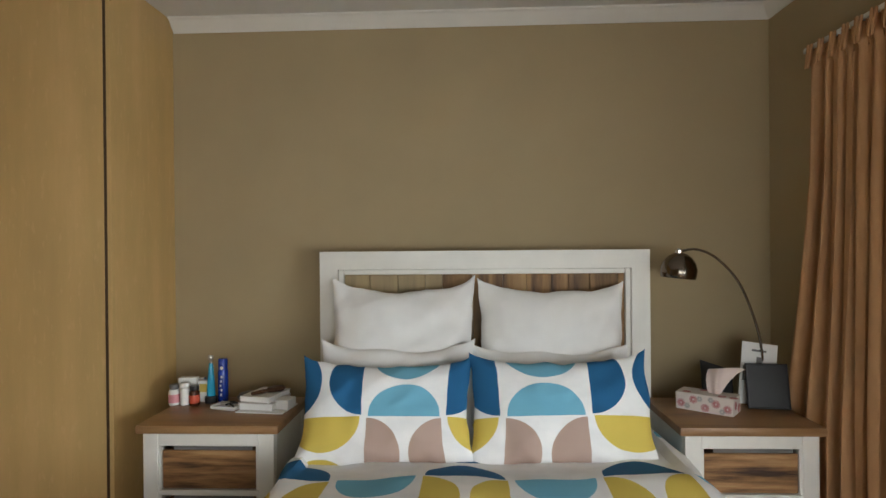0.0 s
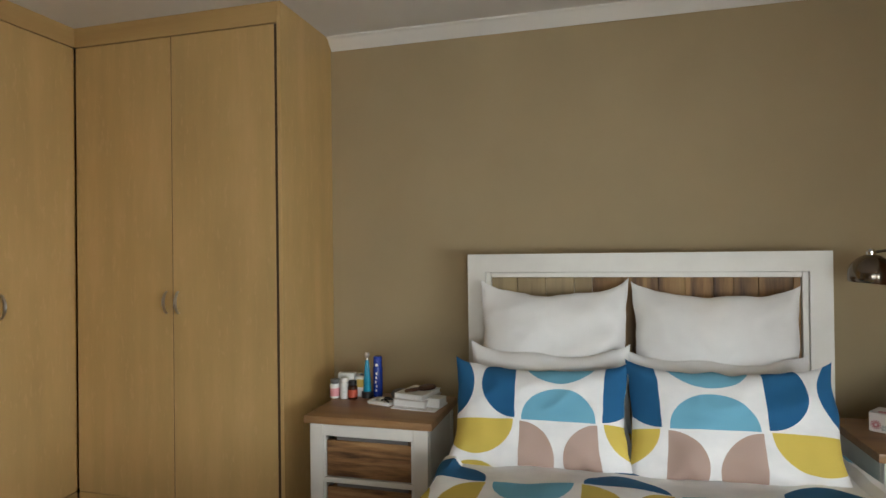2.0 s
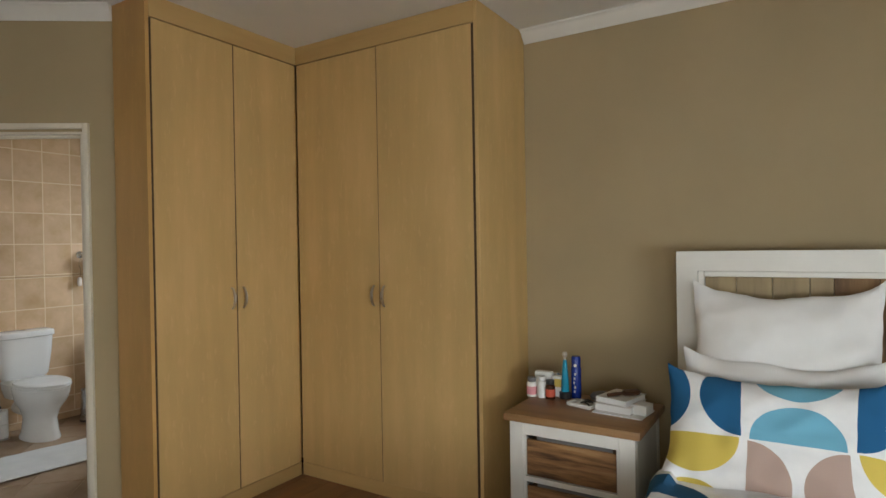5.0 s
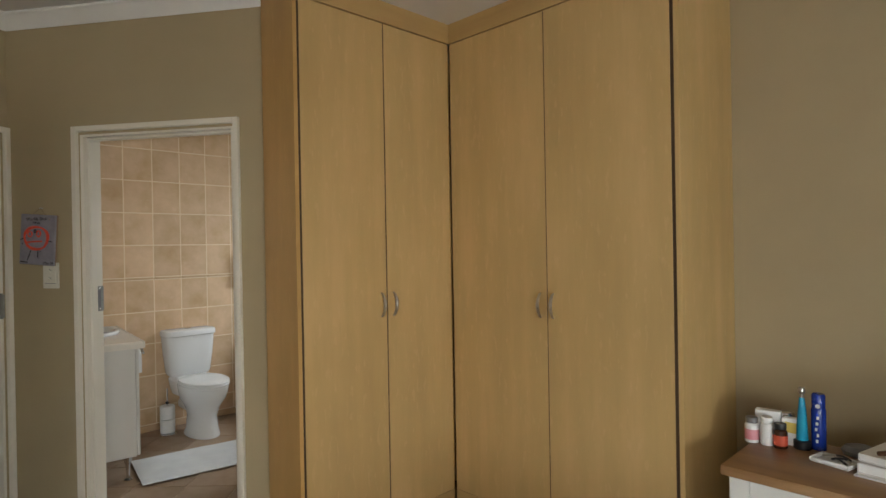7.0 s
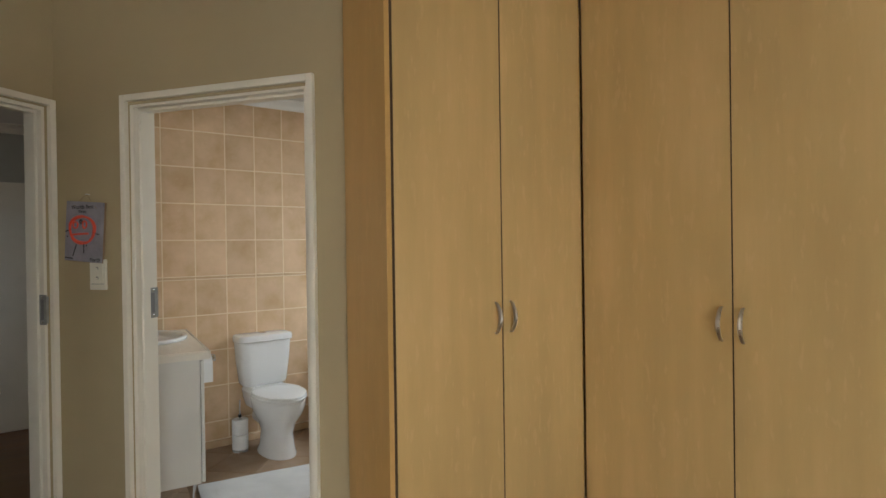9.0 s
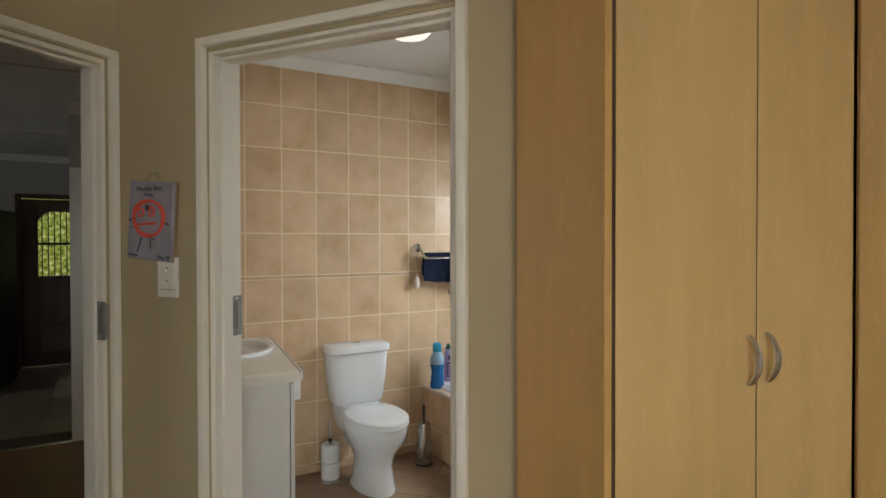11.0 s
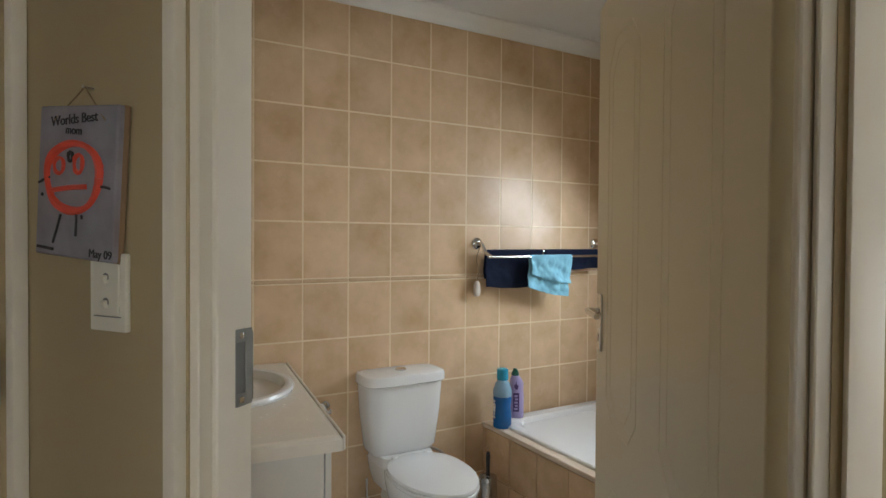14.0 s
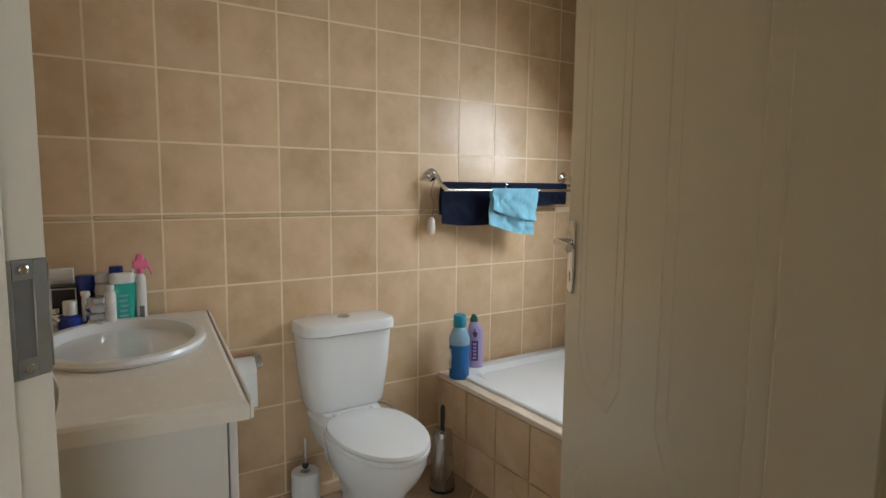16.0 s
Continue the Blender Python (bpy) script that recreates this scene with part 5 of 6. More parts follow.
part("bowl", bmB, M_CERAMIC, bs)
part("drain", moved(lathe([(0, 0), (0.022, 0), (0.024, 0.003), (0.012, 0.005), (0, 0.005)], 18), pose(BCXv, BCYv, VT - 0.145)), M_CHROME, bs)
part("tap", join(moved(lathe([(0, 0), (0.026, 0), (0.024, 0.012), (0.018, 0.02), (0.016, 0.11), (0, 0.115)], 18), pose(BCXv, -VD + 0.022, VT)),
                 tube(curve_points([(BCXv, -VD + 0.022, VT + 0.085), (BCXv, -VD + 0.06, VT + 0.11), (BCXv, -VD + 0.10, VT + 0.08)], 6), 0.010, 10)), M_CHROME, bs, "chrome mixer tap")

# toiletries along the back of the worktop
CT = VT


def vb(x, y, prof, mat, label, extra=(), category="bottle", name="toiletry_bottle"):
    p = VM @ Vector((x, y * 0.85 - 0.215, 0))
    return bottle(name, label, p.x, p.y, CT + 0.0005, prof, mat, extra, category, 0, "toiletries on the vanity")


def straight(r, h, neck=0.0):
    return [(0, 0), (r * 0.94, 0), (r, 0.004), (r, h * 0.86), (r * 0.9, h * 0.94), (max(neck, r * 0.45), h), (0, h)]


def cap_prof(r, z0, z1):
    return [(0, z0), (r, z0), (r, z1 - 0.003), (r * 0.9, z1), (0, z1)]


p = VM @ Vector((-0.885, -0.27, 0))
gel = thing("toiletry_bottle", "flat translucent green gel bottle with a white cap", "bottle", pose(p.x, p.y, CT + 0.0005, 0, 0, 4), "toiletries on the vanity")
part("body", loft([ellipse(0, 0, 0.020 * g, 0.044 * w, z, 32, 2.6) for z, g, w in ((0, 0.85, 0.70), (0.004, 0.95, 0.76), (0.05, 1.0, 0.82), (0.10, 1.0, 0.92), (0.132, 0.95, 1.0), (0.140, 0.85, 0.96))]), M_GREEN, gel)
part("cap", loft([ellipse(0, 0, 0.020 * g, 0.036 * g, z, 32, 3.0) for z, g in ((0.1402, 0.98), (0.143, 1.0), (0.168, 0.97), (0.173, 0.90))]), M_WHITE, gel)
part("label", join(*[box(0.0195, 0.0212, -0.014 + 0.002 * (k % 3), 0.014 - 0.003 * (k % 2), 0.030 + 0.017 * k, 0.036 + 0.017 * k) for k in range(5)]), M_CLEARBLUE, gel, "pale lines of writing")
vb(-0.935, -0.028, straight(0.022, 0.135), M_GREEN, "dark green tube behind the gel bottle", [("cap", cap_prof(0.012, 0.135, 0.160), M_WHITE), ("nozzle", [(0, 0.16), (0.005, 0.16), (0.005, 0.178), (0, 0.178)], M_WHITE)])
pk = vb(-0.895, 0.000, straight(0.017, 0.168), M_WHITE, "white spray bottle with a pink trigger", [("collar", cap_prof(0.010, 0.168, 0.186), M_BRIGHTPINK)], "spray bottle")
part("trigger", moved(join(box(-0.010, 0.010, -0.022, 0.026, 0.128, 0.160, 0.008, 2), moved(box(-0.005, 0.005, -0.004, 0.004, -0.035, 0.0, 0.003), pose(0, 0.024, 0.142, 20)), moved(box(-0.008, 0.008, -0.012, 0.012, 0, 0.03, 0.005), pose(0, -0.004, 0.15, -14))), pose(0, 0, 0.054)), M_BRIGHTPINK, pk, "bright pink trigger head")
part("label", box(0.0165, 0.0180, -0.007, 0.007, 0.02, 0.06), M_GREY, pk)
vb(-0.86, -0.105, straight(0.017, 0.125), M_WHITE, "slim white lotion bottle", [("cap", cap_prof(0.013, 0.125, 0.140), M_WHITE)])
vb(-0.93, -0.085, straight(0.024, 0.165), M_WHITE, "white lotion bottle with a navy cap", [("cap", cap_prof(0.021, 0.163, 0.192), M_BLUECAN)])
vb(-0.94, -0.135, straight(0.026, 0.140), M_WHITE, "white bottle with a rounded cap", [("cap", cap_prof(0.024, 0.140, 0.170), M_WHITE)])
vb(-0.94, -0.190, straight(0.030, 0.115), M_BLACK, "dark bottle with a royal blue cap", [("cap", cap_prof(0.030, 0.115, 0.165), M_BLUECAN)])
for k, (yy, zz) in enumerate(((-0.155, 0.0), (-0.150, 0.052))):
    p = VM @ Vector((-0.865, yy * 0.85 - 0.215, 0))
    bottle("cream_jar", "silver cream jar with a white lid", p.x, p.y, CT + zz + 0.0005, [(0, 0), (0.026, 0), (0.036, 0.012), (0.037, 0.026), (0.030, 0.034), (0, 0.034)], M_SILVER,
           [("lid", [(0, 0.034), (0.031, 0.034), (0.032, 0.049), (0.028, 0.052), (0, 0.052)], M_SILVER)], "jar", 0, "toiletries on the vanity")
vb(-0.86, -0.185, straight(0.012, 0.112), M_WHITE, "small white tube standing upright", [("cap", cap_prof(0.014, 0.110, 0.124), M_WHITE)])
vb(-0.85, -0.235, [(0, 0), (0.030, 0), (0.032, 0.01), (0.032, 0.045), (0.022, 0.055), (0, 0.055)], M_BLUECAN, "royal blue jar with a white cap", [("cap", cap_prof(0.020, 0.055, 0.098), M_WHITE)])
vb(-0.865, -0.285, straight(0.024, 0.06), M_SILVER, "silver jar beside the blue one", [("cap", cap_prof(0.014, 0.06, 0.075), M_CHROME)], "jar")
p = VM @ Vector((-0.945, -0.438, CT))
pb = thing("perfume_box", "black carton with a pale border", "box", pose(p.x, p.y, CT + 0.0005, 0, 0, -6))
part("carton", box(-0.03, 0.03, -0.04, 0.04, 0, 0.135, 0.002), M_BLACK, pb)
part("border", join(box(0.0302, 0.031, -0.036, 0.036, 0.125, 0.129), box(0.0302, 0.031, -0.036, -0.032, 0.008, 0.129), box(0.0302, 0.031, 0.032, 0.036, 0.008, 0.129)), M_WHITE, pb)
single("white_carton", box(-0.028, 0.028, -0.035, 0.035, 0, 0.185, 0.002), M_WHITE, "tall white carton in the corner", "box", pose(p.x - 0.005, p.y + 0.02, CT + 0.0005, 0, 0, -6) @ Matrix.Translation((-0.058, -0.03, 0)))

# toilet, against the back wall, facing the doorway
TM = pose(BX + 0.001, 2.012, 0) @ Matrix.Diagonal((1, 1, 1.025, 1))
wc = thing("toilet", "white ceramic close-coupled toilet with the lid down", "toilet", TM)


def rounded(x0, x1, w, z, n=40, p=5.0):
    return ellipse((x0 + x1) / 2, 0, (x1 - x0) / 2, w / 2, z, n, p)


part("cistern", loft([rounded(0.02, 0.165, 0.30, 0.425), rounded(0.008, 0.180, 0.325, 0.445), rounded(0.003, 0.192, 0.365, 0.60), rounded(0.001, 0.198, 0.385, 0.735)]), M_CERAMIC, wc)
part("cistern_lid", loft([rounded(0.0, 0.205, 0.395, 0.737), rounded(0.0, 0.212, 0.405, 0.742), rounded(0.0, 0.212, 0.405, 0.770), rounded(0.006, 0.205, 0.395, 0.782), rounded(0.03, 0.18, 0.36, 0.787)]), M_CERAMIC, wc)
part("flush_button", moved(lathe([(0, 0), (0.026, 0), (0.026, 0.005), (0.022, 0.008), (0, 0.008)], 20), pose(0.105, 0, 0.787)), M_CHROME, wc, "chrome flush button")


def egg(cx, back, frontlen, w, z, n=40):
    out = []
    for k in range(n):
        a = 2 * math.pi * k / n
        c, s = math.cos(a), math.sin(a)
        out.append((cx + (frontlen if c > 0 else back) * math.copysign(abs(c) ** (1.0 if c > 0 else 0.7), c), w / 2 * s, z))
    return out


part("pan", loft([egg(0.36, 0.19, 0.20, 0.23, 0.0), egg(0.36, 0.19, 0.20, 0.235, 0.012), egg(0.37, 0.18, 0.18, 0.205, 0.05), egg(0.37, 0.17, 0.165, 0.185, 0.15), egg(0.375, 0.19, 0.185, 0.225, 0.22), egg(0.39, 0.22, 0.235, 0.305, 0.29), egg(0.40, 0.24, 0.258, 0.328, 0.345), egg(0.40, 0.25, 0.264, 0.336, 0.385), egg(0.40, 0.25, 0.258, 0.328, 0.392)]), M_CERAMIC, wc)
part("shelf", loft([rounded(0.01, 0.21, 0.23, 0.28), rounded(0.005, 0.24, 0.27, 0.34), rounded(0.005, 0.25, 0.29, 0.395), rounded(0.008, 0.22, 0.25, 0.425)]), M_CERAMIC, wc)
part("seat", loft([egg(0.41, 0.215, 0.262, 0.336, 0.393), egg(0.41, 0.218, 0.266, 0.344, 0.398), egg(0.41, 0.218, 0.266, 0.344, 0.409), egg(0.41, 0.214, 0.262, 0.336, 0.412)]), M_SEAT, wc)
part("lid", loft([egg(0.41, 0.213, 0.262, 0.334, 0.413), egg(0.41, 0.216, 0.266, 0.342, 0.418), egg(0.41, 0.214, 0.262, 0.336, 0.428), egg(0.405, 0.19, 0.230, 0.294, 0.4345), egg(0.40, 0.10, 0.12, 0.16, 0.4365)]), M_SEAT, wc, "white plastic toilet lid")
for y in (-0.08, 0.08):
    part("hinge", moved(lathe([(0, 0), (0.016, 0), (0.016, 0.018), (0.011, 0.024), (0, 0.024)], 14), pose(0.215, y, 0.412)), M_SEAT, wc)
part("waste_pipe", tube([(0.0, 0, 0.18), (0.16, 0, 0.18), (0.24, 0, 0.17)], 0.052, 18), M_WHITE, wc)
single("water_hose", tube(curve_points([(BX + 0.02, 2.28, 0.24), (BX + 0.06, 2.30, 0.30), (BX + 0.05, 2.26, 0.36), (BX + 0.05, 2.18, 0.40), (BX + 0.05, 2.12, 0.43)], 8), 0.007, 8), M_NICKEL, "braided metal water hose beside the cistern", "hose")

# spare paper rolls on a stand
RMx, RMy = -5.60, 1.815
st = thing("paper_roll_stand", "chrome stand for spare toilet rolls", "stand", pose(RMx, RMy, 0))
part("foot", lathe([(0, 0), (0.062, 0), (0.064, 0.004), (0.06, 0.010), (0.012, 0.014), (0, 0.014)], 24), M_CHROME, st)
part("rod", tube([(0, 0, 0.012), (0, 0, 0.36)], 0.006, 10), M_CHROME, st)
part("knob", moved(lathe([(0, 0), (0.010, 0.002), (0.014, 0.012), (0.009, 0.022), (0, 0.025)], 14), pose(0, 0, 0.235)), M_BLACK, st)
for z in (0.016, 0.122):
    single("toilet_roll", lathe([(0.021, 0), (0.052, 0), (0.055, 0.003), (0.055, 0.099), (0.052, 0.102), (0.021, 0.102), (0.021, 0)], 28, False), M_PAPER, "white toilet roll on the stand", "toilet roll", pose(RMx, RMy, z), "spare toilet rolls")

# brush holder
br = thing("toilet_brush", "stainless steel toilet brush holder beside the bath", "toilet brush", pose(-5.545, 2.425, 0))
part("holder", lathe([(0, 0), (0.053, 0), (0.055, 0.004), (0.044, 0.262), (0.042, 0.268), (0.018, 0.272), (0, 0.272)], 28), M_STEEL, br)
part("base_ring", lathe([(0.0555, 0), (0.057, 0.001), (0.057, 0.012), (0.0555, 0.013)], 28), M_BLACK, br)
part("grip", tube([(0, 0, 0.262), (0, 0, 0.30), (0, 0, 0.36), (0, 0, 0.385)], [0.010, 0.009, 0.011, 0.008], 12), M_BLACK, br)

# paper holder on the back wall
ph = thing("paper_holder", "chrome toilet paper holder on the tiled wall", "paper holder", pose(BX, 1.63, 0.655))
part("rose", moved(lathe([(0, 0), (0.022, 0), (0.022, 0.006), (0.014, 0.012), (0, 0.012)], 18), pose(0, 0.05, 0, 0, 90, 0)), M_CHROME, ph)
part("arm", tube(curve_points([(0.01, 0.05, 0), (0.06, 0.05, 0), (0.075, 0.035, -0.005), (0.075, -0.07, -0.005)], 5), 0.006, 10), M_CHROME, ph)
part("end_knob", moved(lathe([(0, 0), (0.012, 0.002), (0.015, 0.010), (0.010, 0.020), (0, 0.022)], 14), pose(0.075, 0.055, -0.005, 90)), M_CHROME, ph)
rl = thing("toilet_roll", "white toilet roll with its end hanging", "toilet roll", pose(BX + 0.075, 1.60, 0.625))
part("roll", moved(lathe([(0.020, -0.05), (0.050, -0.05), (0.052, -0.047), (0.052, 0.047), (0.050, 0.05), (0.020, 0.05), (0.020, -0.05)], 28, False), pose(0, 0, 0.01, 90)), M_PAPER, rl)
part("loose_end", sheet(lambda u, v: ((0.0525 + 0.004 * math.sin(v * 3), -0.049 + 0.098 * u, 0.01 - 0.13 * v), (u, v)), 4, 8, 0.0006), M_PAPER, rl)

# bath with a tiled apron
BTH = thing("bath", "white enamelled built-in bath with a tiled front", "bath", pose(BX, 2.545, 0))
n = 40


def rr_ring(x0, x1, y0, y1, z, p=7.0):
    return ellipse((x0 + x1) / 2, (y0 + y1) / 2, (x1 - x0) / 2, (y1 - y0) / 2, z, n, p)


bl, bw = 1.75, BY1 - 2.545
part("tub", loft([rr_ring(0.02, bl, 0.05, bw - 0.004, 0.440, 30), rr_ring(0.02, bl, 0.05, bw - 0.004, 0.462, 30), rr_ring(0.026, bl - 0.006, 0.056, bw - 0.01, 0.467, 26), rr_ring(0.085, bl - 0.07, 0.105, bw - 0.06, 0.466, 9), rr_ring(0.095, bl - 0.08, 0.115, bw - 0.07, 0.455, 8),
                   rr_ring(0.13, bl - 0.11, 0.14, bw - 0.095, 0.30, 6), rr_ring(0.19, bl - 0.16, 0.17, bw - 0.12, 0.12, 5), rr_ring(0.30, bl - 0.30, 0.26, bw - 0.22, 0.085, 4)]), M_CERAMIC, BTH, "white enamelled tub")
apron = structure("bath_apron", join(box(BX, -3.42, 2.556, 2.60, 0, 0.425)), M_GROUT, "beige tiled bath apron")
structure("bath_ledge", box(BX, -3.42, 2.542, 2.60, 0.428, 0.452, 0.004), M_LEDGE, "pale tiled ledge along the bath")

# bottles on the corner of the bath
def grown(prof, g=1.16):
    return [(r * g, z * g) for r, z in prof]


bb = bottle("cleaner_bottle", "half-full bottle of blue cleaner with a blue cap", -5.655, 2.588, 0.453,
            grown([(0, 0), (0.038, 0), (0.041, 0.006), (0.041, 0.07), (0.037, 0.09), (0.041, 0.115), (0.041, 0.165), (0.030, 0.195), (0.018, 0.21), (0, 0.21)]), M_BLUELIQ,
            [("empty_top", grown([(0.0405, 0.138), (0.0416, 0.14), (0.0416, 0.165), (0.0306, 0.196), (0.0186, 0.2095)]), M_CLEARBLUE),
             ("cap", grown([(0, 0.21), (0.024, 0.21), (0.026, 0.215), (0.025, 0.255), (0.020, 0.260), (0, 0.26)]), M_BLUEGLASS)], "bottle", 0, "cleaners on the bath")
part("label", join(*[moved(box(0.043, 0.0487, -0.006, 0.006, 0.05 + 0.016 * k, 0.062 + 0.016 * k, 0.001), pose(0, 0, 0, 0, 0, -95)) for k in range(6)]), M_WHITE, bb, "white vertical lettering")
pbm = pose(-5.712, 2.722, 0.468, 0, 0, -32)
pc = thing("cleaner_bottle", "lilac cleaner bottle with a green cap", "bottle", pbm, "cleaners on the bath")
part("body", loft([ellipse(0, 0, 0.026, 0.038, z, 28) if f is None else ellipse(0, f, 0.026 * g, 0.038 * g, z, 28) for z, f, g in ((0, 0, 0.96), (0.005, 0, 1.0), (0.12, 0, 1.0), (0.15, 0, 0.92), (0.18, 0, 0.98), (0.205, -0.004, 0.80), (0.225, -0.008, 0.48))]), M_PURPLE, pc)
part("cap", loft([ellipse(0, -0.008, 0.018, 0.020, 0.225, 20), ellipse(0, -0.008, 0.019, 0.021, 0.235, 20), ellipse(0, -0.008, 0.012, 0.012, 0.255, 20), ellipse(0, -0.010, 0.008, 0.008, 0.262, 20)]), plain("dark_green_cap", (0.01, 0.09, 0.06), 0.3), pc)
part("label", loft([ellipse(0.010, -0.002, 0.0150, 0.012, 0.152, 20), ellipse(0.010, -0.002, 0.0170, 0.021, 0.172, 20), ellipse(0.008, -0.004, 0.0150, 0.014, 0.194, 20)]), M_DKPURPLE, pc, "dark purple emblem")
pan = part("label", box(0.020, 0.0268, -0.020, 0.012, 0.035, 0.135, 0.001), M_DKPURPLE, pc, "dark purple label panel")
part("print", join(*[box(0.0265, 0.0274, -0.014 + 0.003 * (k % 2), 0.004, 0.045 + 0.017 * k, 0.055 + 0.017 * k) for k in range(5)]), M_PURPLE, pan)

# towel rail with towels
rail = thing("towel_rail", "chrome double towel rail on the tiled wall", "towel rail", pose(BX, 0, 1.385))
Y0r, Y1r = 2.50, 3.335
for y in (Y0r, Y1r):
    pl = part("bracket", join(moved(lathe([(0, 0), (0.030, 0), (0.031, 0.006), (0.022, 0.014), (0.012, 0.018), (0, 0.018)], 20), pose(0, y, 0.012, 0, 90, 0)),
                              tube(curve_points([(0.012, y, 0.012), (0.05, y, 0.010), (0.09, y, -0.035), (0.135, y, -0.053)], 6), 0.009, 10)), M_CHROME, rail)
part("rail", tube([(0.06, Y0r, -0.028), (0.06, Y1r, -0.028)], 0.0065, 12), M_CHROME, rail)
part("rail", tube([(0.13, Y0r - 0.01, -0.055), (0.13, Y1r + 0.01, -0.055)], 0.0065, 12), M_CHROME, rail)


def towel(label, mat, xr, zr, y0, y1, front, backlen, seed, r=0.010, group="towels", name="towel", fold=0.004, skew=0.012):
    rnd = random.Random(seed)
    ph = rnd.uniform(0, 6)
    total = front + backlen + math.pi * r

    def fn(u, v):
        s = v * total
        y = y0 + (y1 - y0) * u
        if s < front:
            x, z = xr + r, zr - (front - s)
            hang = (front - s)
        elif s < front + math.pi * r:
            th = (s - front) / r
            x, z = xr + r * math.cos(th), zr + r * math.sin(th)
            hang = 0
        else:
            x, z = xr - r, zr - (s - front - math.pi * r)
            hang = s - front - math.pi * r
        x += 0.006 * math.sin(u * 8 + ph) * min(1, hang * 10) + fold * (noise_v(y * 20, z * 20, seed) + 1.5 * noise_v(y * 9 + z * 14, z * 5, seed + 3) + 0.5 * noise_v(y * 60, z * 40, seed + 7)) * min(1, 0.2 + hang * 14)
        z += 0.006 * math.sin(u * 5 + ph) * (1 if hang > 0.02 else 0) - skew * (u - 0.5) * min(1, hang * 12) + 0.5 * fold * noise_v(y * 26, seed, 2.0) * min(1, hang * 12)
        y -= 0.25 * skew * min(1, hang * 8) * (1 if s > front else 0)
        return (x, y + 0.006 * noise_v(z * 12, seed, 0.3), z), (u, v)

    return single(name, sheet(fn, 40, 60, 0.005), mat, label, "towel", None, group)


towel("navy towel folded over the back rail", M_TOWEL, BX + 0.06, 1.357, 2.515, 2.885, 0.19, 0.15, 11)
towel("navy towel folded over the back rail", M_TOWEL, BX + 0.06, 1.357, 2.905, 3.30, 0.10, 0.10, 12)
towel("turquoise cloth hanging over the front rail", M_CLOTH, BX + 0.13, 1.330, 2.755, 3.035, 0.125, 0.195, 13, fold=0.010, skew=0.05)
sp = thing("pumice_stone", "pale pumice stone hanging by a cord", "pumice", pose(BX + 0.045, 2.475, 1.17))
part("stone", loft([ellipse(0, 0, 0.014 * g, 0.020 * g, z, 18) for z, g in ((-0.045, 0.5), (-0.04, 0.8), (-0.02, 1.0), (0.015, 0.95), (0.03, 0.6), (0.034, 0.3))]), fabric("pale_pumice", (0.68, 0.60, 0.52), 120, 0.1, 0.9, 0.6), sp)
part("cord", tube(curve_points([(0, 0, 0.03), (0.004, 0.008, 0.09), (0.0, -0.004, 0.15), (0, 0.02, 0.215)], 6), 0.0022, 6), M_TWINE, sp)

# bath mat, hand towel by the doorway, ceiling lamp


def mat_fn(u, v):
    x, y = (u - 0.5) * 0.50, (v - 0.5) * 0.80
    z = 0.010 + 0.004 * noise_v(x * 6, y * 6, 0) + 0.0016 * math.sin(x * 380)
    e = min(u, 1 - u, v, 1 - v)
    z *= min(1, 0.35 + e * 16)
    z += 0.003 if min(u, 1 - u) > 0.14 and min(v, 1 - v) > 0.10 else 0.0
    return (x, y, z), (u, v)


single("bath_mat", sheet(mat_fn, 120, 60, 0.006), M_MAT, "white ribbed cotton bath mat on the tiles", "bath mat", pose(-4.81, 1.765, 0.0062, 0, 0, -9))
hk = thing("hand_towel", "lilac hand towel hanging on a metal ring", "towel", DM @ pose(-2.955, 0.147, 1.035))
part("ring", tube(curve_points([(0, 0, 0.10), (0.004, 0.022, 0.05), (0, 0.012, 0.0), (0.0, -0.012, 0.0), (-0.004, -0.022, 0.05), (0, 0, 0.10)], 8), 0.003, 8), M_NICKEL, hk)
part("cloth", sheet(lambda u, v: ((0.02 * math.sin(u * 9), -0.024 + (0.034 + 0.016 * v) * u, 0.02 - 0.55 * v), (u, v)), 20, 12, 0.004), M_LILAC, hk, "lilac speckled cloth")

cl = thing("ceiling_lamp", "round frosted ceiling lamp, lit", "lamp", pose(-4.91, 2.01, BCEIL))
part("rim", lathe([(0.12, 0), (0.128, -0.004), (0.128, -0.02), (0.12, -0.024)], 36), M_WHITE, cl)
part("diffuser", lathe([(0.118, -0.012), (0.112, -0.045), (0.085, -0.072), (0.045, -0.084), (0, -0.087)], 36), M_GLOW, cl, "frosted dome diffuser")

# ---- small pieces: tiles and planks ----
TW, TH, GAP = 0.2145, 0.257, 0.0050
COL0, DADO0, DADO1 = 2.006, 1.216, 1.236


def wall_tile(w, h, t=0.007):
    bm = box(-w / 2, w / 2, -t, 0.001, -h / 2, h / 2)
    ed = [e for e in bm.edges if all(v.co.y < -t / 2 for v in e.verts)]
    bmesh.ops.bevel(bm, geom=ed, offset=0.0014, segments=2, affect="EDGES")
    return bm


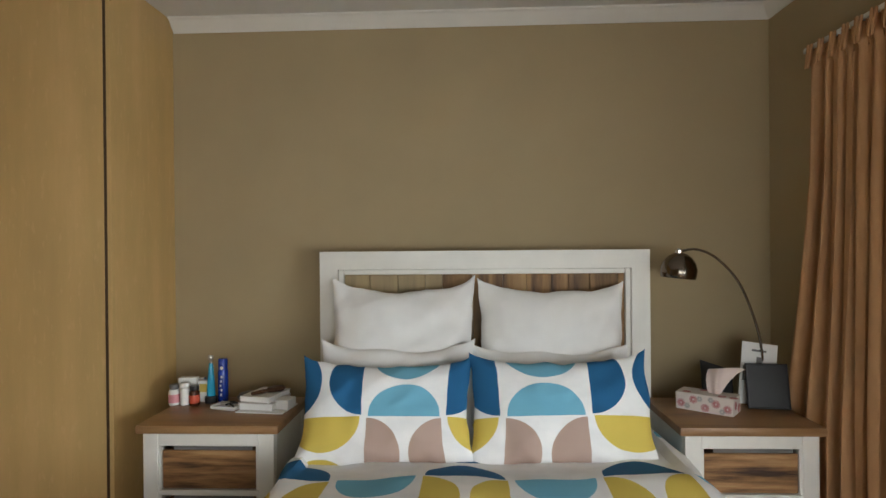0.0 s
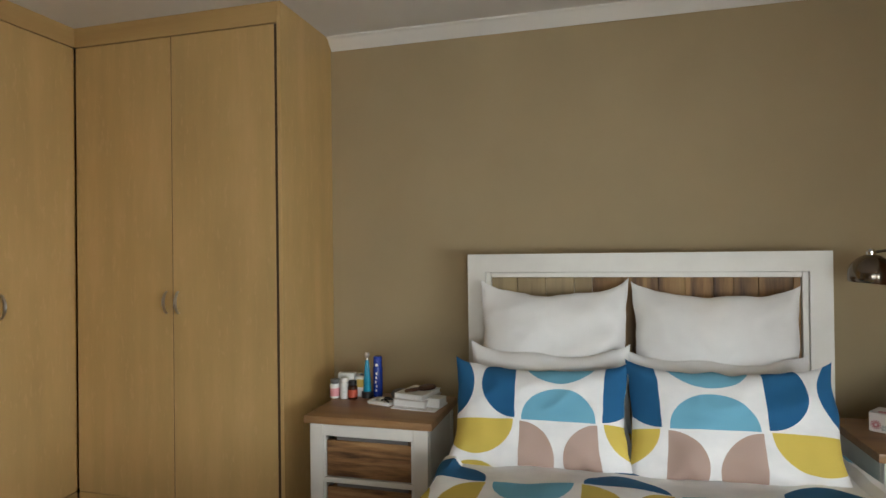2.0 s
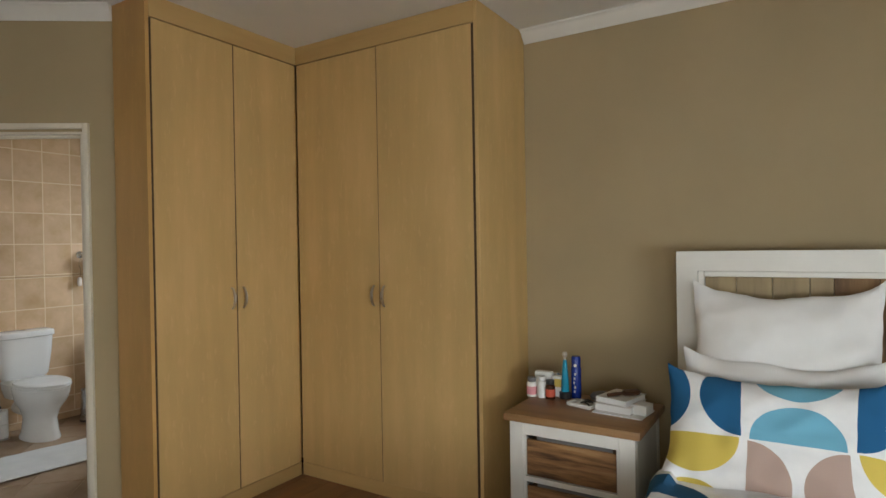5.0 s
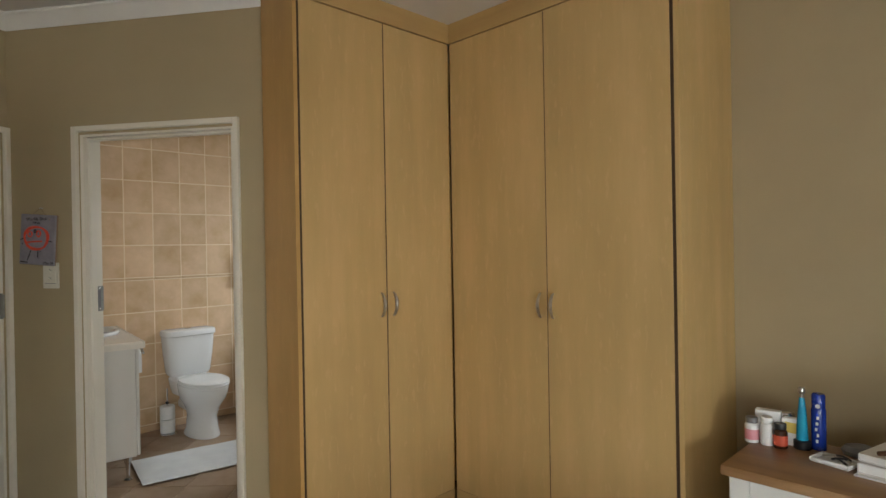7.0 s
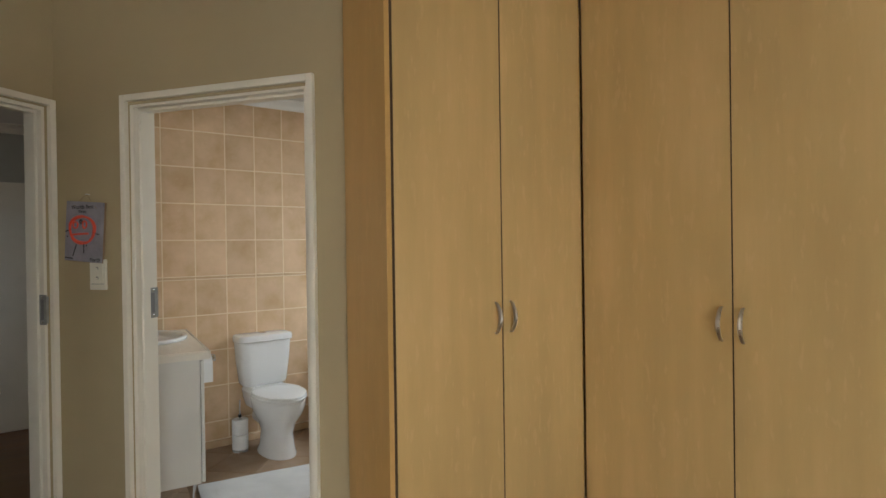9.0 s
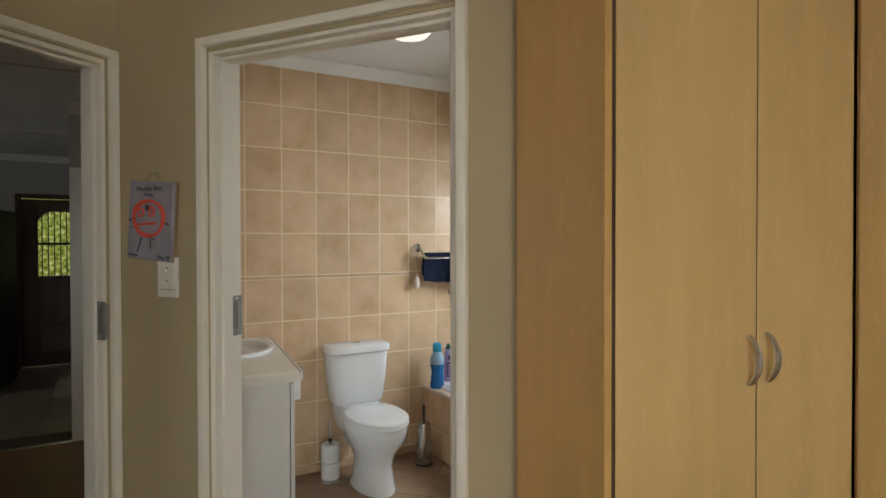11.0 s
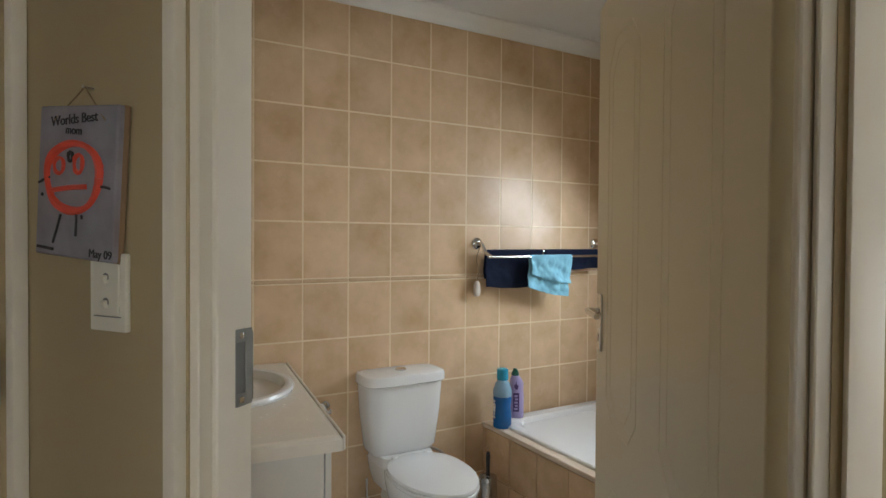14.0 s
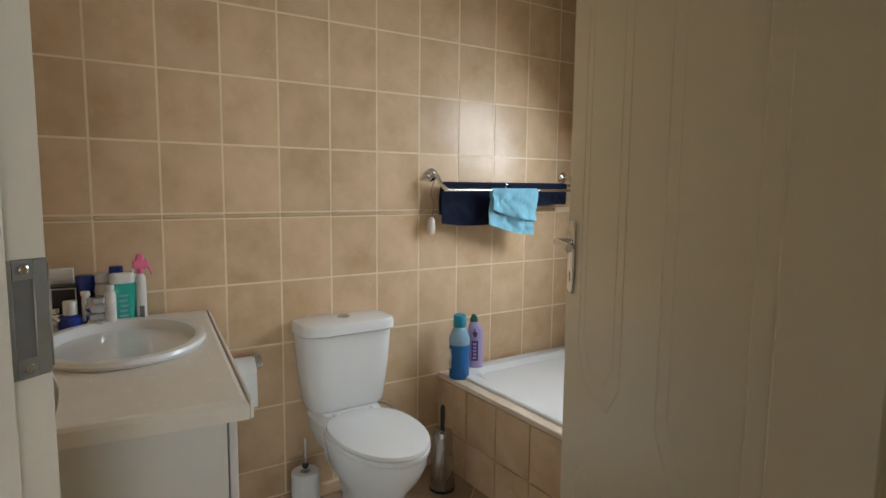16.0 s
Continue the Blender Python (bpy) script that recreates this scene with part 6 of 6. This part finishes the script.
def tile_wall(parent, m, a0, a1, first, z0, z1):
    """Tiles on the plane y = 0 of m, from a0 to a1 along x, with a joint at x = first, rows hung from the border strip."""
    rows = []
    z = DADO1
    while z < z1 - 0.01:
        rows.append((z, min(z + TH, z1)))
        z += TH
    z = DADO0
    while z > z0 + 0.01:
        if max(z - TH, z0) < z1 - 0.01:
            rows.append((max(z - TH, z0), min(z, z1)))
        z -= TH
    cols = []
    x = first - math.ceil((first - a0) / TW) * TW
    while x < a1 - 0.01:
        cols.append((max(x, a0), min(x + TW, a1)))
        x += TW
    sizes = {}
    for r0, r1 in rows:
        for c0, c1 in cols:
            w, h = round(c1 - c0 - GAP, 4), round(r1 - r0 - GAP, 4)
            if w < 0.012 or h < 0.012:
                continue
            sizes.setdefault((w, h), []).append(m @ pose((c0 + c1) / 2, random.uniform(0, 0.0006), (r0 + r1) / 2))
    for (w, h), places in sizes.items():
        pieces("tile", wall_tile(w, h), M_TILE, parent, places)
    if z1 > DADO1:
        strips = []
        for c0, c1 in cols:
            strips.append(m @ pose((c0 + c1) / 2, -0.002, (DADO0 + DADO1) / 2))
        pieces("border_tile", box(-TW / 2 + GAP / 2, TW / 2 - GAP / 2, -0.009, 0.001, -0.008, 0.008, 0.003), M_DADO, parent, strips[1:-1])


# walls: x of the tile frame runs so that its -y faces the room
tile_wall(back, pose(BX - 0.007, 0, 0, 0, 0, 90), BY0, BY1, COL0, 0.055, BCEIL - 0.068)
tile_wall(south_b, pose(0, BY0 - 0.007, 0, 0, 0, 180), 4.60, -BX, 4.60, 0.055, BCEIL - 0.068)
tile_wall(north_b, pose(0, BY1 + 0.007, 0), BX, V0 - 0.005, BX, 0.055, BCEIL - 0.068)
tile_wall(apron, pose(0, 2.556, 0), BX, -3.45, BX + 0.02, 0.0, 0.425)
structure("baseboard", box(BX, BX + 0.011, BY0, 2.54, 0.0, 0.052, 0.003), M_DADO, "beige tiled skirting")

bfloor = structure("floor_bathroom", prism([(BX, BY0), (-4.36, BY0), (-3.58, 1.52), (-3.42, 1.64), (-3.42, BY1), (BX, BY1)], -0.10, -0.004), M_GROUT, "brown tiled bathroom floor laid on the diagonal")
FT = 0.32
step = FT * math.sqrt(2)
planes = [((BX + 0.012, 0, 0), (1, 0, 0)), ((0, BY0, 0), (0, 1, 0)), ((0, 2.556, 0), (0, -1, 0)), ((CN * NX - NX * 0.06, CN * NY - NY * 0.06, 0), (-NX, -NY, 0))]
for a in range(-9, 10):
    for b in range(-9, 10):
        cx, cy = -4.9 + (a + b) * step / 2, 1.75 + (a - b) * step / 2
        if not (BX - 0.3 < cx < -3.3 and 0.7 < cy < 2.9):
            continue
        bm = moved(box(-FT / 2 + 0.002, FT / 2 - 0.002, -FT / 2 + 0.002, FT / 2 - 0.002, -0.008, 0.0, 0.0015), pose(cx, cy, 0, 0, 0, 45))
        for co, no in planes:
            bmesh.ops.bisect_plane(bm, geom=bm.verts[:] + bm.edges[:] + bm.faces[:], plane_co=co, plane_no=no, clear_inner=True)
            bmesh.ops.holes_fill(bm, edges=bm.edges[:])
        if len(bm.faces) > 3:
            part("tile", bm, M_FTILE, bfloor)
        else:
            bm.free()

# laminate planks, staggered, and kitchen tiles
PW, PL = 0.19, 1.2
cut = {}
k = 0
xx = -4.56
while xx < EAST - 0.05:
    yy = SOUTH + ((k * 0.43) % 1.0) * PL - PL
    while yy < NORTH:
        a, b = max(yy, SOUTH + 0.002), min(yy + PL, NORTH - 0.002)
        mid_y = (a + b) / 2
        inside = (xx + PW / 2) * NX + mid_y * NY > CN + 0.03 or xx > -3.4
        if b - a > 0.05 and inside:
            cut.setdefault(round(b - a, 3), []).append(pose(xx + PW / 2, mid_y, -0.012))
        yy += PL
    xx += PW
    k += 1
for ln, ps in cut.items():
    pieces("plank", box(-PW / 2 + 0.0006, PW / 2 - 0.0006, -ln / 2 + 0.0006, ln / 2 - 0.0006, 0.0, 0.012, 0.0012), M_LAMINATE, floor, ps)
places = [pose(-10.30 + 0.4 * a + 0.2, -3.4 + 0.4 * b + 0.2, -0.006) for a in range(7) for b in range(10)]
pieces("tile", box(-0.198, 0.198, -0.198, 0.198, 0, 0.006, 0.001), M_KTILE, kfloor, places)
structure("floor_passage", prism([(-7.22, -1.69), (-3.90, -1.69), (-3.90, -0.45), (-4.75, 0.72), (-4.75, 0.855), (-7.22, 0.855)], -0.011, -0.001), M_LAMINATE, "brown laminate passage floor")
structure("baseboard", join(box(-1.775, EAST, NORTH - 0.014, NORTH, 0, 0.075, 0.003), box(EAST - 0.014, EAST, W1, NORTH - 0.014, 0, 0.075, 0.003)), M_FRAME, "cream painted skirting board")
